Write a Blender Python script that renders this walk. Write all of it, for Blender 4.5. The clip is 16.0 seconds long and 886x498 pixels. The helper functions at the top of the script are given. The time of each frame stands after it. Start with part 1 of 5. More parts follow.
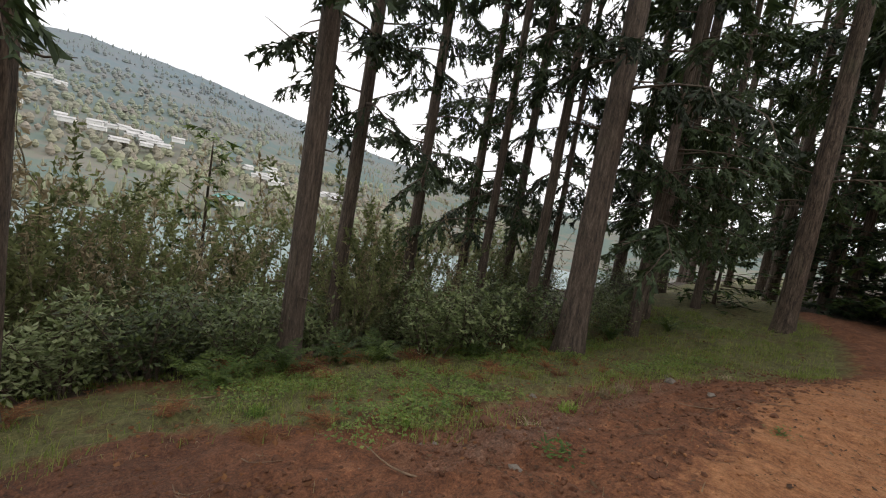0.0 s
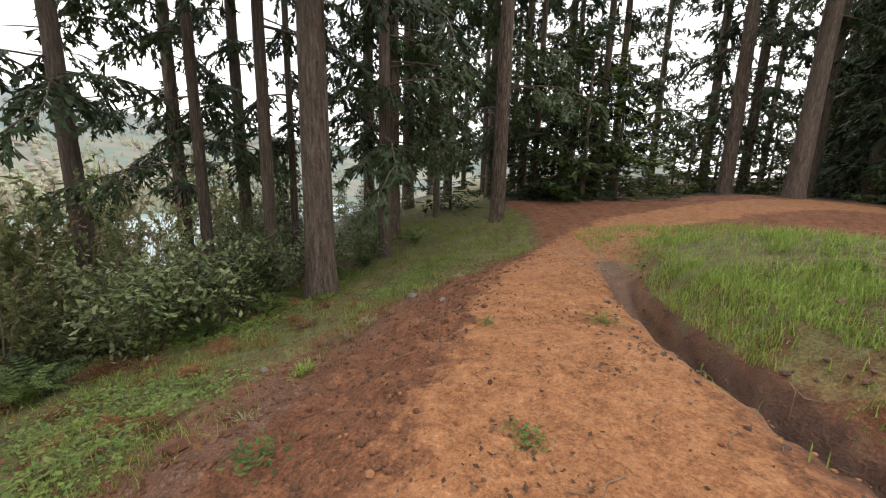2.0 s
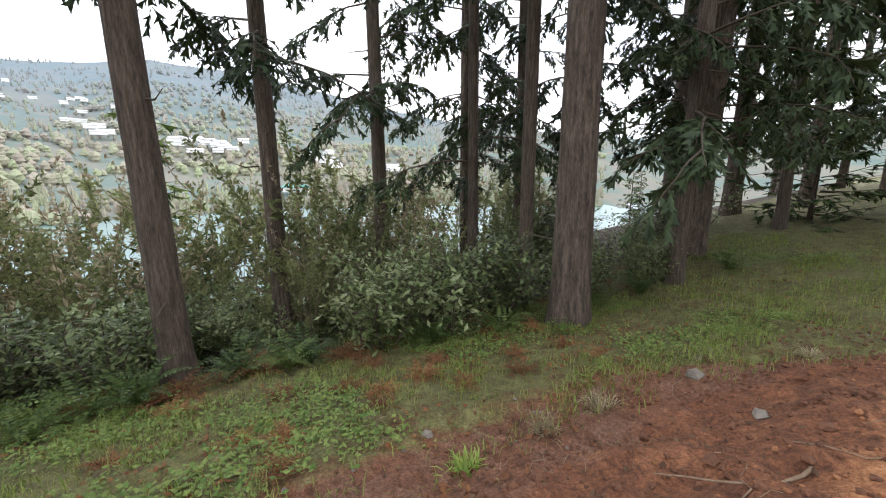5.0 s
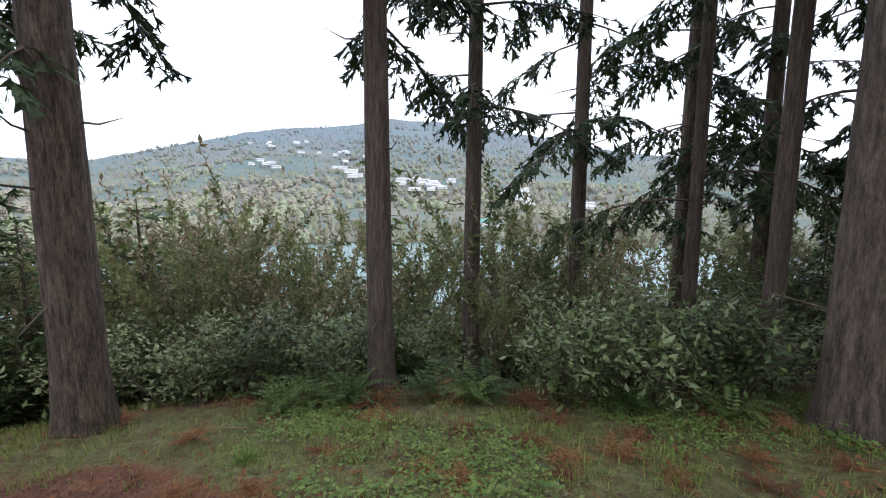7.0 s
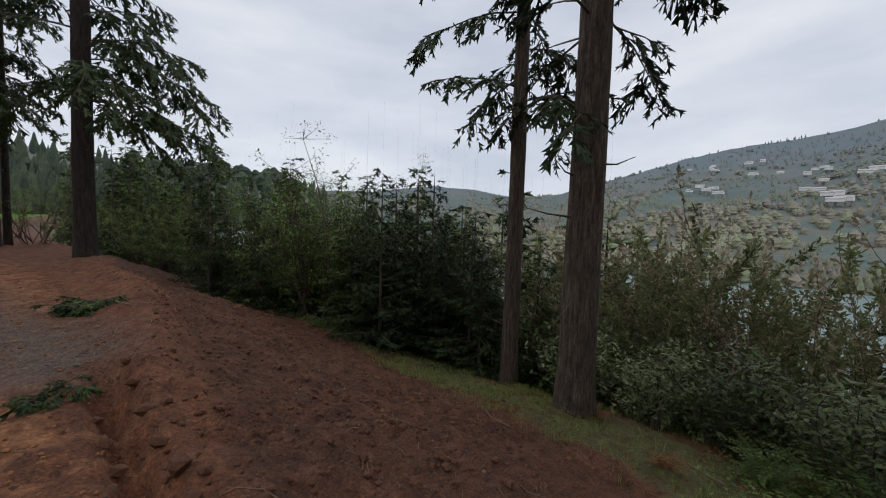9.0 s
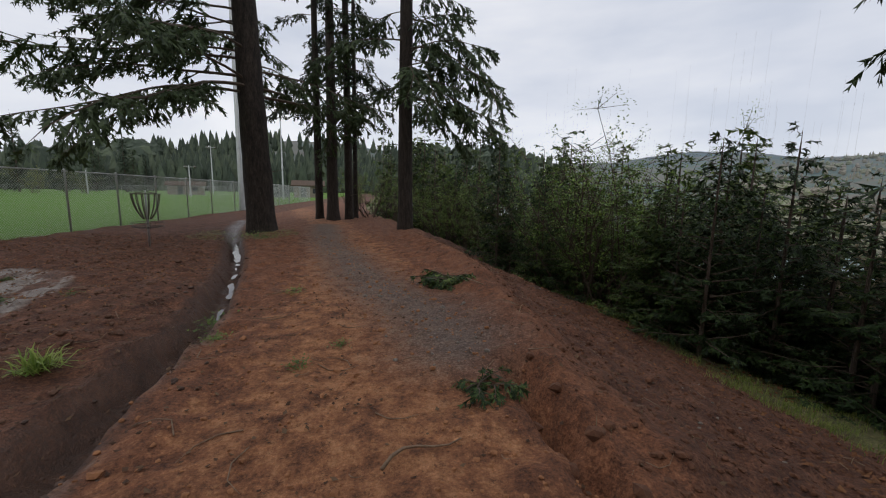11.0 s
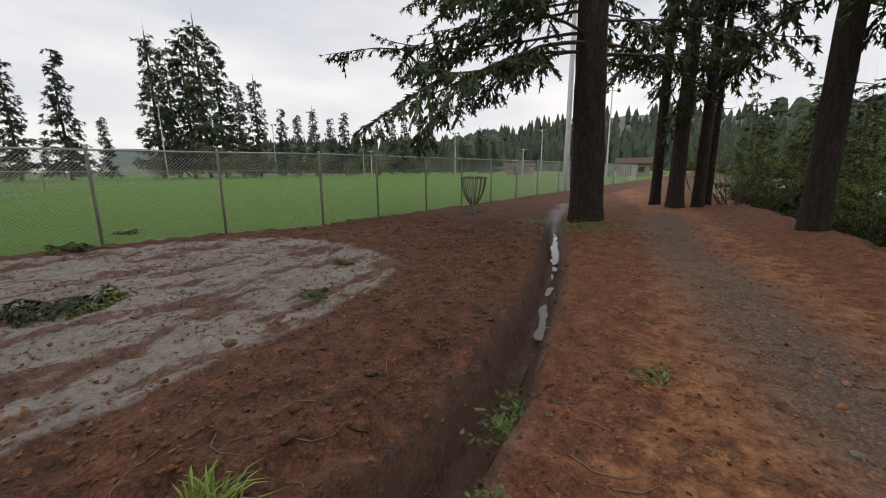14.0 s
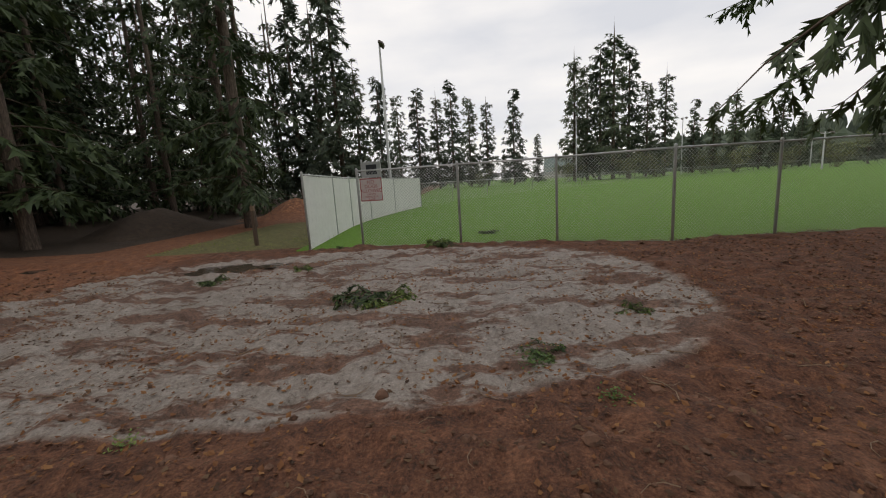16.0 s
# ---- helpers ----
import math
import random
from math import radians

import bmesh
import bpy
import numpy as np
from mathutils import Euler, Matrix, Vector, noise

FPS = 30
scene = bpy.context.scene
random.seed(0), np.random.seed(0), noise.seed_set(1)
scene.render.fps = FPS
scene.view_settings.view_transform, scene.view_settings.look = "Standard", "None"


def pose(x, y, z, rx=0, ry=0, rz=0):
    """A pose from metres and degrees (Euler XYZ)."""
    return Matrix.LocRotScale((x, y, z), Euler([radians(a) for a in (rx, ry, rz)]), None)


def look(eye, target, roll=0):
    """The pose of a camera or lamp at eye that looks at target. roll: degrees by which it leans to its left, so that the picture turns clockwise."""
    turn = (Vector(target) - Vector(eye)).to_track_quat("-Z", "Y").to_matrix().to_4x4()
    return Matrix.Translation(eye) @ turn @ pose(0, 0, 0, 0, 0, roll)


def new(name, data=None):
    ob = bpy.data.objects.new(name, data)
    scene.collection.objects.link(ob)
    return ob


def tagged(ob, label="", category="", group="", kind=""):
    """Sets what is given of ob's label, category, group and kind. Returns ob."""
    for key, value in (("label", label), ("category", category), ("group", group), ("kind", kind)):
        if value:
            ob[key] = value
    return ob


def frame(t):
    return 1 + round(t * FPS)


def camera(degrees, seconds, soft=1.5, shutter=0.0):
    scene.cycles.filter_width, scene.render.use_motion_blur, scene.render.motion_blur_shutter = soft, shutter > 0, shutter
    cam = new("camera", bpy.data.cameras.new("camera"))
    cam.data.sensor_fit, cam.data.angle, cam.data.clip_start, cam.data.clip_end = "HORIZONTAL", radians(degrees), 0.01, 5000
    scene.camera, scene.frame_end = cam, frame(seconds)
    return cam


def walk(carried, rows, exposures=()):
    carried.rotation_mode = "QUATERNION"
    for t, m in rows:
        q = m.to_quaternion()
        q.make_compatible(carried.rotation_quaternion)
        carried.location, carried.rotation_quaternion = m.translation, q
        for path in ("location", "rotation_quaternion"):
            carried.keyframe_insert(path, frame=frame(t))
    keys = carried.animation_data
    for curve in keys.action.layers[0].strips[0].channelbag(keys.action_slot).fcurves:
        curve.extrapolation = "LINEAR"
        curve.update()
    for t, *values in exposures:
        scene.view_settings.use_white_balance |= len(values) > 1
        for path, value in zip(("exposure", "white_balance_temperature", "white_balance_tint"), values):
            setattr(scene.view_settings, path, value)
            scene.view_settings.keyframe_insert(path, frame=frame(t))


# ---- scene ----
cam = camera(97.5, 16.0, soft=1.1)
PATH = [
    (0, look((1.296, 0.109, 1.436), (8.081, -7.183, 0.543), 9.78)),
    (0.5, look((1.179, -0.174, 1.468), (7.123, -8.140, 0.362), 7.35)),
    (1, look((1.190, -0.411, 1.437), (5.292, -9.413, -0.026), 4.98)),
    (1.5, look((1.107, -0.688, 1.423), (2.734, -10.387, -0.386), 2.95)),
    (2, look((1.040, -1.030, 1.441), (2.717, -10.687, -0.545), 1.40)),
    (2.5, look((1.013, -1.406, 1.439), (3.217, -10.924, -0.697), -0.59)),
    (3, look((0.994, -1.782, 1.393), (4.591, -10.840, -0.848), -1.66)),
    (3.5, look((1.093, -2.109, 1.369), (6.441, -10.268, -0.826), -1.50)),
    (4, look((1.188, -2.450, 1.388), (7.713, -9.683, -0.874), -0.90)),
    (4.2, look((1.222, -2.557, 1.378), (8.252, -9.309, -0.859), -0.39)),
    (6.3, look((1.531, -3.183, 1.341), (10.108, -8.018, -0.406), -1.51)),
    (6.5, look((1.549, -3.126, 1.347), (10.511, -7.269, -0.237), -1.32)),
    (7, look((1.590, -2.921, 1.367), (11.365, -4.674, 0.195), 0.14)),
    (7.5, look((1.624, -2.832, 1.371), (11.562, -2.042, 0.587), 1.92)),
    (8, look((1.656, -2.761, 1.354), (11.135, 0.364, 0.731), 2.92)),
    (8.5, look((1.535, -2.547, 1.356), (9.920, 2.892, 1.005), 2.74)),
    (9, look((1.381, -2.276, 1.358), (8.114, 5.089, 0.714), 1.76)),
    (9.5, look((1.294, -1.927, 1.358), (6.092, 6.788, 0.337), 2.09)),
    (10, look((0.958, -1.609, 1.392), (3.726, 7.916, 0.119), 2.09)),
    (10.2, look((0.801, -1.485, 1.469), (3.296, 8.109, 0.150), 1.63)),
    (12.3, look((0.036, 0.114, 1.329), (0.079, 9.994, -0.217), 0.82)),
    (12.5, look((-0.037, 0.303, 1.379), (-0.177, 10.188, -0.127), 0.53)),
    (13, look((-0.225, 0.757, 1.361), (-1.199, 10.582, -0.229), 0.78)),
    (13.5, look((-0.359, 1.217, 1.386), (-2.811, 10.746, -0.402), 0.58)),
    (14, look((-0.567, 1.698, 1.462), (-6.237, 9.688, -0.539), -0.41)),
    (14.5, look((-0.796, 2.150, 1.474), (-8.338, 8.399, -0.541), -1.33)),
    (15, look((-0.902, 2.670, 1.426), (-9.518, 7.325, -0.598), -2.08)),
    (15.5, look((-1.072, 3.125, 1.413), (-10.609, 5.389, -0.569), -2.63)),
    (16, look((-1.277, 3.634, 1.471), (-11.137, 3.572, -0.200), -3.57)),
]
walk(cam, PATH, exposures=[(0.0, 0.5, 7200, 11), (1.5, 1.07, 7300, 11), (3.5, 1.5, 6900, 11), (4.2, 1.42, 6800, 11), (7.0, 1.0, 6150, 12), (8.0, 0.2, 6400, 10), (9.0, -0.35, 6500, 11), (12.5, -0.2, 6800, 12), (14.5, -0.12, 7200, 12), (16.0, -0.1, 7300, 12)])

# ---- sky, sun ----
world = bpy.data.worlds.new("overcast_sky")
scene.world = world
world.use_nodes = True
wn, wl = world.node_tree.nodes, world.node_tree.links
wn.clear()
SUN_EL, SUN_AZ = 48.0, 200.0
sky = wn.new("ShaderNodeTexSky")
sky.sky_type = "NISHITA"
sky.sun_disc = False
sky.sun_elevation = radians(SUN_EL)
sky.sun_rotation = radians(SUN_AZ)
coord = wn.new("ShaderNodeTexCoord")
cloud_map = wn.new("ShaderNodeMapping")
cloud_map.inputs["Scale"].default_value = (1.2, 1.2, 4.0)
clouds = wn.new("ShaderNodeTexNoise")
clouds.inputs["Scale"].default_value = 1.6
clouds.inputs["Detail"].default_value = 5
cloud_ramp = wn.new("ShaderNodeValToRGB")
cloud_ramp.color_ramp.elements[0].position = 0.35
cloud_ramp.color_ramp.elements[0].color = (6.6, 7.2, 8.3, 1)
cloud_ramp.color_ramp.elements[1].position = 0.68
cloud_ramp.color_ramp.elements[1].color = (9.6, 9.9, 10.4, 1)
blend = wn.new("ShaderNodeMix")
blend.data_type = "RGBA"
blend.inputs["Factor"].default_value = 0.9
back = wn.new("ShaderNodeBackground")
back.inputs["Strength"].default_value = 0.115
wout = wn.new("ShaderNodeOutputWorld")
wl.new(coord.outputs["Generated"], cloud_map.inputs["Vector"])
wl.new(cloud_map.outputs["Vector"], clouds.inputs["Vector"])
wl.new(clouds.outputs["Fac"], cloud_ramp.inputs["Fac"])
wl.new(sky.outputs["Color"], blend.inputs["A"])
wl.new(cloud_ramp.outputs["Color"], blend.inputs["B"])
wl.new(blend.outputs["Result"], back.inputs["Color"])
wl.new(back.outputs["Background"], wout.inputs["Surface"])
sun_data = bpy.data.lights.new("sun", "SUN")
sun_data.energy, sun_data.angle, sun_data.color = 0.6, radians(60), (1.0, 0.97, 0.92)
sun = new("sun", sun_data)
sun.matrix_world = look((0, 0, 60), (60 * math.sin(radians(SUN_AZ)) * -1 / math.tan(radians(SUN_EL)), 60 * math.cos(radians(SUN_AZ)) * -1 / math.tan(radians(SUN_EL)), 0))

# ---- materials ----
def shader(name):
    m = bpy.data.materials.new(name)
    m.use_nodes = True
    return m, m.node_tree.nodes, m.node_tree.links, m.node_tree.nodes["Principled BSDF"]


def noise_node(n, l, scale, detail=4, rough=0.6, stretch=None):
    tc = n.new("ShaderNodeTexCoord")
    tex = n.new("ShaderNodeTexNoise")
    tex.inputs["Scale"].default_value, tex.inputs["Detail"].default_value, tex.inputs["Roughness"].default_value = scale, detail, rough
    if stretch:
        mp = n.new("ShaderNodeMapping")
        mp.inputs["Scale"].default_value = stretch
        l.new(tc.outputs["Object"], mp.inputs["Vector"])
        l.new(mp.outputs["Vector"], tex.inputs["Vector"])
    else:
        l.new(tc.outputs["Object"], tex.inputs["Vector"])
    return tex.outputs["Fac"]


def ramp(n, l, fac, stops):
    r = n.new("ShaderNodeValToRGB")
    while len(r.color_ramp.elements) < len(stops):
        r.color_ramp.elements.new(0.5)
    for e, (p, c) in zip(r.color_ramp.elements, stops):
        e.position, e.color = p, (*c, 1)
    l.new(fac, r.inputs["Fac"])
    return r.outputs["Color"]


def mixed(n, l, fac, a, b, mode="MIX"):
    m = n.new("ShaderNodeMix")
    m.data_type, m.blend_type = "RGBA", mode
    for socket, v in ((m.inputs["Factor"], fac), (m.inputs["A"], a), (m.inputs["B"], b)):
        if isinstance(v, (int, float)):
            socket.default_value = v
        elif isinstance(v, tuple):
            socket.default_value = (*v, 1)
        else:
            l.new(v, socket)
    return m.outputs["Result"]


def calc(n, l, op, a, b=0.0, c=0.0, clamp=False):
    m = n.new("ShaderNodeMath")
    m.operation, m.use_clamp = op, clamp
    for s, v in zip(m.inputs, (a, b, c)):
        if isinstance(v, (int, float)):
            s.default_value = v
        else:
            l.new(v, s)
    return m.outputs["Value"]


def bumped(n, l, bsdf, height, strength, distance):
    b = n.new("ShaderNodeBump")
    b.inputs["Strength"].default_value, b.inputs["Distance"].default_value = strength, distance
    l.new(height, b.inputs["Height"])
    l.new(b.outputs["Normal"], bsdf.inputs["Normal"])


def plain(name, dark, light, scale=8.0, rough=0.8, metal=0.0, bump=0.3, dist=0.01, stretch=None, detail=5):
    """Two-tone surface with grain at two scales."""
    m, n, l, p = shader(name)
    f1 = noise_node(n, l, scale, detail, 0.65, stretch)
    f2 = noise_node(n, l, scale * 7.3, 3, 0.6, stretch)
    f = calc(n, l, "ADD", calc(n, l, "MULTIPLY", f1, 0.65), calc(n, l, "MULTIPLY", f2, 0.35))
    l.new(ramp(n, l, f, [(0.3, dark), (0.7, light)]), p.inputs["Base Color"])
    p.inputs["Roughness"].default_value, p.inputs["Metallic"].default_value = rough, metal
    bumped(n, l, p, f, bump, dist)
    return m


def foliage(name, stops, rough=0.55, trans=0.25, scale=3.0, island=0.5, high=False):
    """Leaves: tone varies leaf by leaf, clump by clump and plant by plant."""
    m, n, l, p = shader(name)
    geo = n.new("ShaderNodeNewGeometry")
    info = n.new("ShaderNodeObjectInfo")
    f = calc(n, l, "MULTIPLY", geo.outputs["Random Per Island"], island)
    f = calc(n, l, "ADD", f, calc(n, l, "MULTIPLY", noise_node(n, l, scale, 3), 0.4))
    f = calc(n, l, "ADD", f, calc(n, l, "MULTIPLY_ADD", info.outputs["Random"], 0.5, -0.2))
    col = ramp(n, l, f, stops)
    # high: mixes the painted distance haze into the leaf colour
    if high:
        col = haze_tint(n, l, col)
    l.new(col, p.inputs["Base Color"])
    p.inputs["Roughness"].default_value = rough
    p.inputs["Specular IOR Level"].default_value = 0.35
    tr = n.new("ShaderNodeBsdfTranslucent")
    l.new(col, tr.inputs["Color"])
    mx = n.new("ShaderNodeMixShader")
    mx.inputs["Fac"].default_value = trans
    out = n["Material Output"]
    l.new(p.outputs["BSDF"], mx.inputs[1])
    l.new(tr.outputs["BSDF"], mx.inputs[2])
    l.new(mx.outputs["Shader"], out.inputs["Surface"])
    return m


def bark_material(name="furrowed_bark", tone=1.0):
    m, n, l, p = shader(name)
    ridges = noise_node(n, l, 10.0, 6, 0.72, (1, 1, 0.3))
    fine = noise_node(n, l, 42.0, 4, 0.6, (1, 1, 0.35))
    patch = noise_node(n, l, 1.3, 3)
    f = calc(n, l, "ADD", calc(n, l, "MULTIPLY", ridges, 0.7), calc(n, l, "MULTIPLY", fine, 0.3))
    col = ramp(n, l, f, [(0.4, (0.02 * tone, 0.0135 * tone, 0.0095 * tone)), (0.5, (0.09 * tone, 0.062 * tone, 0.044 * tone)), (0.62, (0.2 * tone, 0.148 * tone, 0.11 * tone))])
    moss = calc(n, l, "MULTIPLY_ADD", patch, 5.0, -2.9, clamp=True)
    col = mixed(n, l, calc(n, l, "MULTIPLY", moss, 0.45 * tone), col, (0.10, 0.10, 0.055))
    info = n.new("ShaderNodeObjectInfo")
    col = mixed(n, l, calc(n, l, "MULTIPLY", info.outputs["Random"], 0.35 * tone), col, (0.13, 0.10, 0.085))
    l.new(col, p.inputs["Base Color"])
    p.inputs["Roughness"].default_value = 0.9
    bumped(n, l, p, f, 1.0, 0.03)
    return m


def ground_material():
    """Clay, gravel, grass soil, silt, litter and lawn laid out by the ground's own zones, with ragged borders."""
    m, n, l, p = shader("earth")
    big = noise_node(n, l, 0.8, 5, 0.65)
    mid = noise_node(n, l, 5.0, 5, 0.65)
    fine = noise_node(n, l, 45.0, 4, 0.65)
    wob = calc(n, l, "ADD", calc(n, l, "MULTIPLY", big, 0.45), calc(n, l, "MULTIPLY", mid, 0.55))

    def zone(name, sharp=4.0, amount=1.3):
        a = n.new("ShaderNodeAttribute")
        a.attribute_name = name
        f = calc(n, l, "MULTIPLY_ADD", wob, amount, -0.5 * amount - 0.5)
        f = calc(n, l, "ADD", f, a.outputs["Fac"])
        return calc(n, l, "MULTIPLY_ADD", f, sharp, 0.5, clamp=True)

    grain = calc(n, l, "ADD", calc(n, l, "MULTIPLY", mid, 0.5), calc(n, l, "MULTIPLY", fine, 0.5))
    soil = ramp(n, l, grain, [(0.34, (0.06, 0.024, 0.012)), (0.5, (0.185, 0.072, 0.034)), (0.64, (0.32, 0.14, 0.068))])
    clay = ramp(n, l, grain, [(0.34, (0.17, 0.066, 0.025)), (0.5, (0.35, 0.15, 0.064)), (0.66, (0.48, 0.24, 0.115))])
    gravel = ramp(n, l, fine, [(0.3, (0.06, 0.045, 0.037)), (0.5, (0.12, 0.094, 0.077)), (0.72, (0.24, 0.21, 0.185))])
    turf = ramp(n, l, grain, [(0.34, (0.06, 0.04, 0.02)), (0.5, (0.115, 0.115, 0.038)), (0.66, (0.23, 0.2, 0.085))])
    silt = ramp(n, l, grain, [(0.35, (0.19, 0.15, 0.122)), (0.52, (0.3, 0.262, 0.23)), (0.68, (0.38, 0.345, 0.312))])
    litter = ramp(n, l, grain, [(0.3, (0.02, 0.014, 0.01)), (0.55, (0.06, 0.04, 0.026)), (0.75, (0.13, 0.085, 0.05))])
    lawn = ramp(n, l, grain, [(0.3, (0.06, 0.13, 0.008)), (0.55, (0.1, 0.22, 0.014)), (0.8, (0.15, 0.26, 0.026))])
    mud = ramp(n, l, grain, [(0.36, (0.033, 0.014, 0.008)), (0.5, (0.12, 0.048, 0.025)), (0.65, (0.23, 0.105, 0.058))])
    streak = noise_node(n, l, 1.6, 5, 0.7, (1.3, 0.45, 1))
    zs = zone("silt", 6.0, 0.35)
    gaps = calc(n, l, "MULTIPLY_ADD", streak, 18.0, -8.1, clamp=True)
    zs = calc(n, l, "MULTIPLY", zs, calc(n, l, "MULTIPLY_ADD", gaps, 0.85, 0.15))
    col = mixed(n, l, zone("clay"), soil, clay)
    col = mixed(n, l, calc(n, l, "MULTIPLY", zone("gravel", 2.0, 1.6), 0.8), col, gravel)
    col = mixed(n, l, zone("mud"), col, mud)
    col = mixed(n, l, zone("litter"), col, litter)
    col = mixed(n, l, zone("turf", 3.0, 1.8), col, turf)
    col = mixed(n, l, calc(n, l, "MULTIPLY", zs, 0.95), col, silt)
    col = mixed(n, l, zone("lawn", 8.0, 0.5), col, lawn)
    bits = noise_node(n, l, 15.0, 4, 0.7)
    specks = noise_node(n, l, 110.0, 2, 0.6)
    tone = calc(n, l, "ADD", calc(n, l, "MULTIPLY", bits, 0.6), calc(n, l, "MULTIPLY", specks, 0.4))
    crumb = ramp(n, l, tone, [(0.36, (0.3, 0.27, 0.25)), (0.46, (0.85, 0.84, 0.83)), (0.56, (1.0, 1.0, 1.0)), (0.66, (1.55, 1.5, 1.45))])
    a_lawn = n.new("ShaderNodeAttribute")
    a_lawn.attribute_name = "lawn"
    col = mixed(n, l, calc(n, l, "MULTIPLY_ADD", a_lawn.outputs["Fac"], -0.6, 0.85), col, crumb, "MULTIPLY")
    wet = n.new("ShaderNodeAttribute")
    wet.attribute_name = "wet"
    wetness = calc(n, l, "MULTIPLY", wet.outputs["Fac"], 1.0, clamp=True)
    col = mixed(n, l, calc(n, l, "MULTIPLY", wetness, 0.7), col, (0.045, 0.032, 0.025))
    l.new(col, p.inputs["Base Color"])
    r = calc(n, l, "MULTIPLY_ADD", zs, -0.3, 0.88)
    r = calc(n, l, "MULTIPLY_ADD", wetness, -0.5, r, clamp=True)
    l.new(r, p.inputs["Roughness"])
    p.inputs["Specular IOR Level"].default_value = 0.4
    h = calc(n, l, "ADD", calc(n, l, "MULTIPLY", mid, 0.6), calc(n, l, "MULTIPLY", fine, 0.4))
    bumped(n, l, p, h, 1.0, 0.05)
    return m


def haze_tint(n, l, col):
    """Distance haze painted into the colour: bluer towards the top."""
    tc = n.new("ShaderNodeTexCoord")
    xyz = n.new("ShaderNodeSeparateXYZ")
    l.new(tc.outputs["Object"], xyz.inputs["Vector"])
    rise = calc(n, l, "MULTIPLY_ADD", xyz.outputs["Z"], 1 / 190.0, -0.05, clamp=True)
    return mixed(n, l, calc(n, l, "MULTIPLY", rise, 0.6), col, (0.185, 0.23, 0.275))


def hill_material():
    """Wooded far slope: bare winter alder, conifer stands and pasture, with damp-air haze painted into the tones."""
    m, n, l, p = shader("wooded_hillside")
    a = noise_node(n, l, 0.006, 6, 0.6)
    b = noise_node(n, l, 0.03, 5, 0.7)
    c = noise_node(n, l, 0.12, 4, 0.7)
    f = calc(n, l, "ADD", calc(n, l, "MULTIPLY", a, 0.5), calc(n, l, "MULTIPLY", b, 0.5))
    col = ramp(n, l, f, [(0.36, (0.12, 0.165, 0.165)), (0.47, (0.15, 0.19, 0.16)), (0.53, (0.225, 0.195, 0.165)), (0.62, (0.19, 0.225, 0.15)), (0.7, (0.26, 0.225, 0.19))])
    col = haze_tint(n, l, mixed(n, l, calc(n, l, "MULTIPLY", c, 0.5), col, (0.165, 0.2, 0.19)))
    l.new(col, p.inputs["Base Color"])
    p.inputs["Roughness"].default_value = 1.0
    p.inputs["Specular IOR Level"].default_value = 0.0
    return m


def water_material(name, tint, rough, wave):
    m, n, l, p = shader(name)
    p.inputs["Base Color"].default_value = (*tint, 1)
    p.inputs["Roughness"].default_value = rough
    p.inputs["IOR"].default_value = 1.33
    bumped(n, l, p, noise_node(n, l, wave, 3), 0.15, 0.02)
    return m


BARK = bark_material()
# Darker copy of the bark: the shade of backlit trunks put into the colour
BACKLITBARK = bark_material("backlit_bark", 0.3)
EARTH = ground_material()
HILL = hill_material()
LAKE = water_material("lake_water", (0.17, 0.25, 0.24), 0.3, 0.5)
PUDDLE = water_material("puddle_water", (0.07, 0.05, 0.038), 0.08, 9.0)
NEEDLE = foliage("fir_needles", [(0.15, (0.014, 0.023, 0.011)), (0.5, (0.034, 0.056, 0.022)), (0.9, (0.075, 0.11, 0.04))], 0.6, 0.14)
# Paler, greyer fir needles with the haze of distance in their colour
FARFIR = foliage("hazed_fir_needles", [(0.2, (0.045, 0.062, 0.045)), (0.55, (0.075, 0.1, 0.065)), (0.9, (0.12, 0.145, 0.085))], 0.8, 0.1, 0.4)
YOUNG = foliage("young_fir_needles", [(0.15, (0.01, 0.019, 0.006)), (0.5, (0.036, 0.07, 0.018)), (0.95, (0.19, 0.25, 0.06))], 0.55, 0.25, 1.5)
BROAD = foliage("broad_leaves", [(0.1, (0.038, 0.058, 0.02)), (0.5, (0.135, 0.178, 0.058)), (0.95, (0.33, 0.37, 0.19))], 0.42, 0.2, 2.0)
WILLOW = foliage("willow_leaves", [(0.15, (0.09, 0.11, 0.04)), (0.5, (0.19, 0.215, 0.085)), (0.95, (0.33, 0.34, 0.15))], 0.6, 0.35, 2.0)
FERN = foliage("fern_fronds", [(0.2, (0.035, 0.06, 0.015)), (0.55, (0.08, 0.13, 0.03)), (0.95, (0.17, 0.22, 0.055))], 0.5, 0.25, 5.0)
DEADFERN = foliage("dead_fern_fronds", [(0.2, (0.1, 0.04, 0.018)), (0.55, (0.2, 0.085, 0.035)), (0.95, (0.33, 0.17, 0.07))], 0.85, 0.2, 5.0)
GRASS = foliage("grass_blades", [(0.1, (0.09, 0.13, 0.025)), (0.45, (0.18, 0.25, 0.05)), (0.95, (0.36, 0.36, 0.12))], 0.6, 0.3, 2.0)
STRAW = foliage("dry_grass", [(0.2, (0.22, 0.17, 0.1)), (0.6, (0.36, 0.29, 0.18)), (0.95, (0.5, 0.43, 0.29))], 0.8, 0.25, 3.0)
IVY = foliage("low_green_leaves", [(0.1, (0.05, 0.1, 0.018)), (0.45, (0.14, 0.24, 0.04)), (0.95, (0.32, 0.4, 0.09))], 0.5, 0.25, 3.0)
CREEP = foliage("creeping_leaf", [(0.1, (0.04, 0.075, 0.016)), (0.45, (0.09, 0.165, 0.032)), (0.95, (0.22, 0.28, 0.07))], 0.5, 0.25, 3.0)
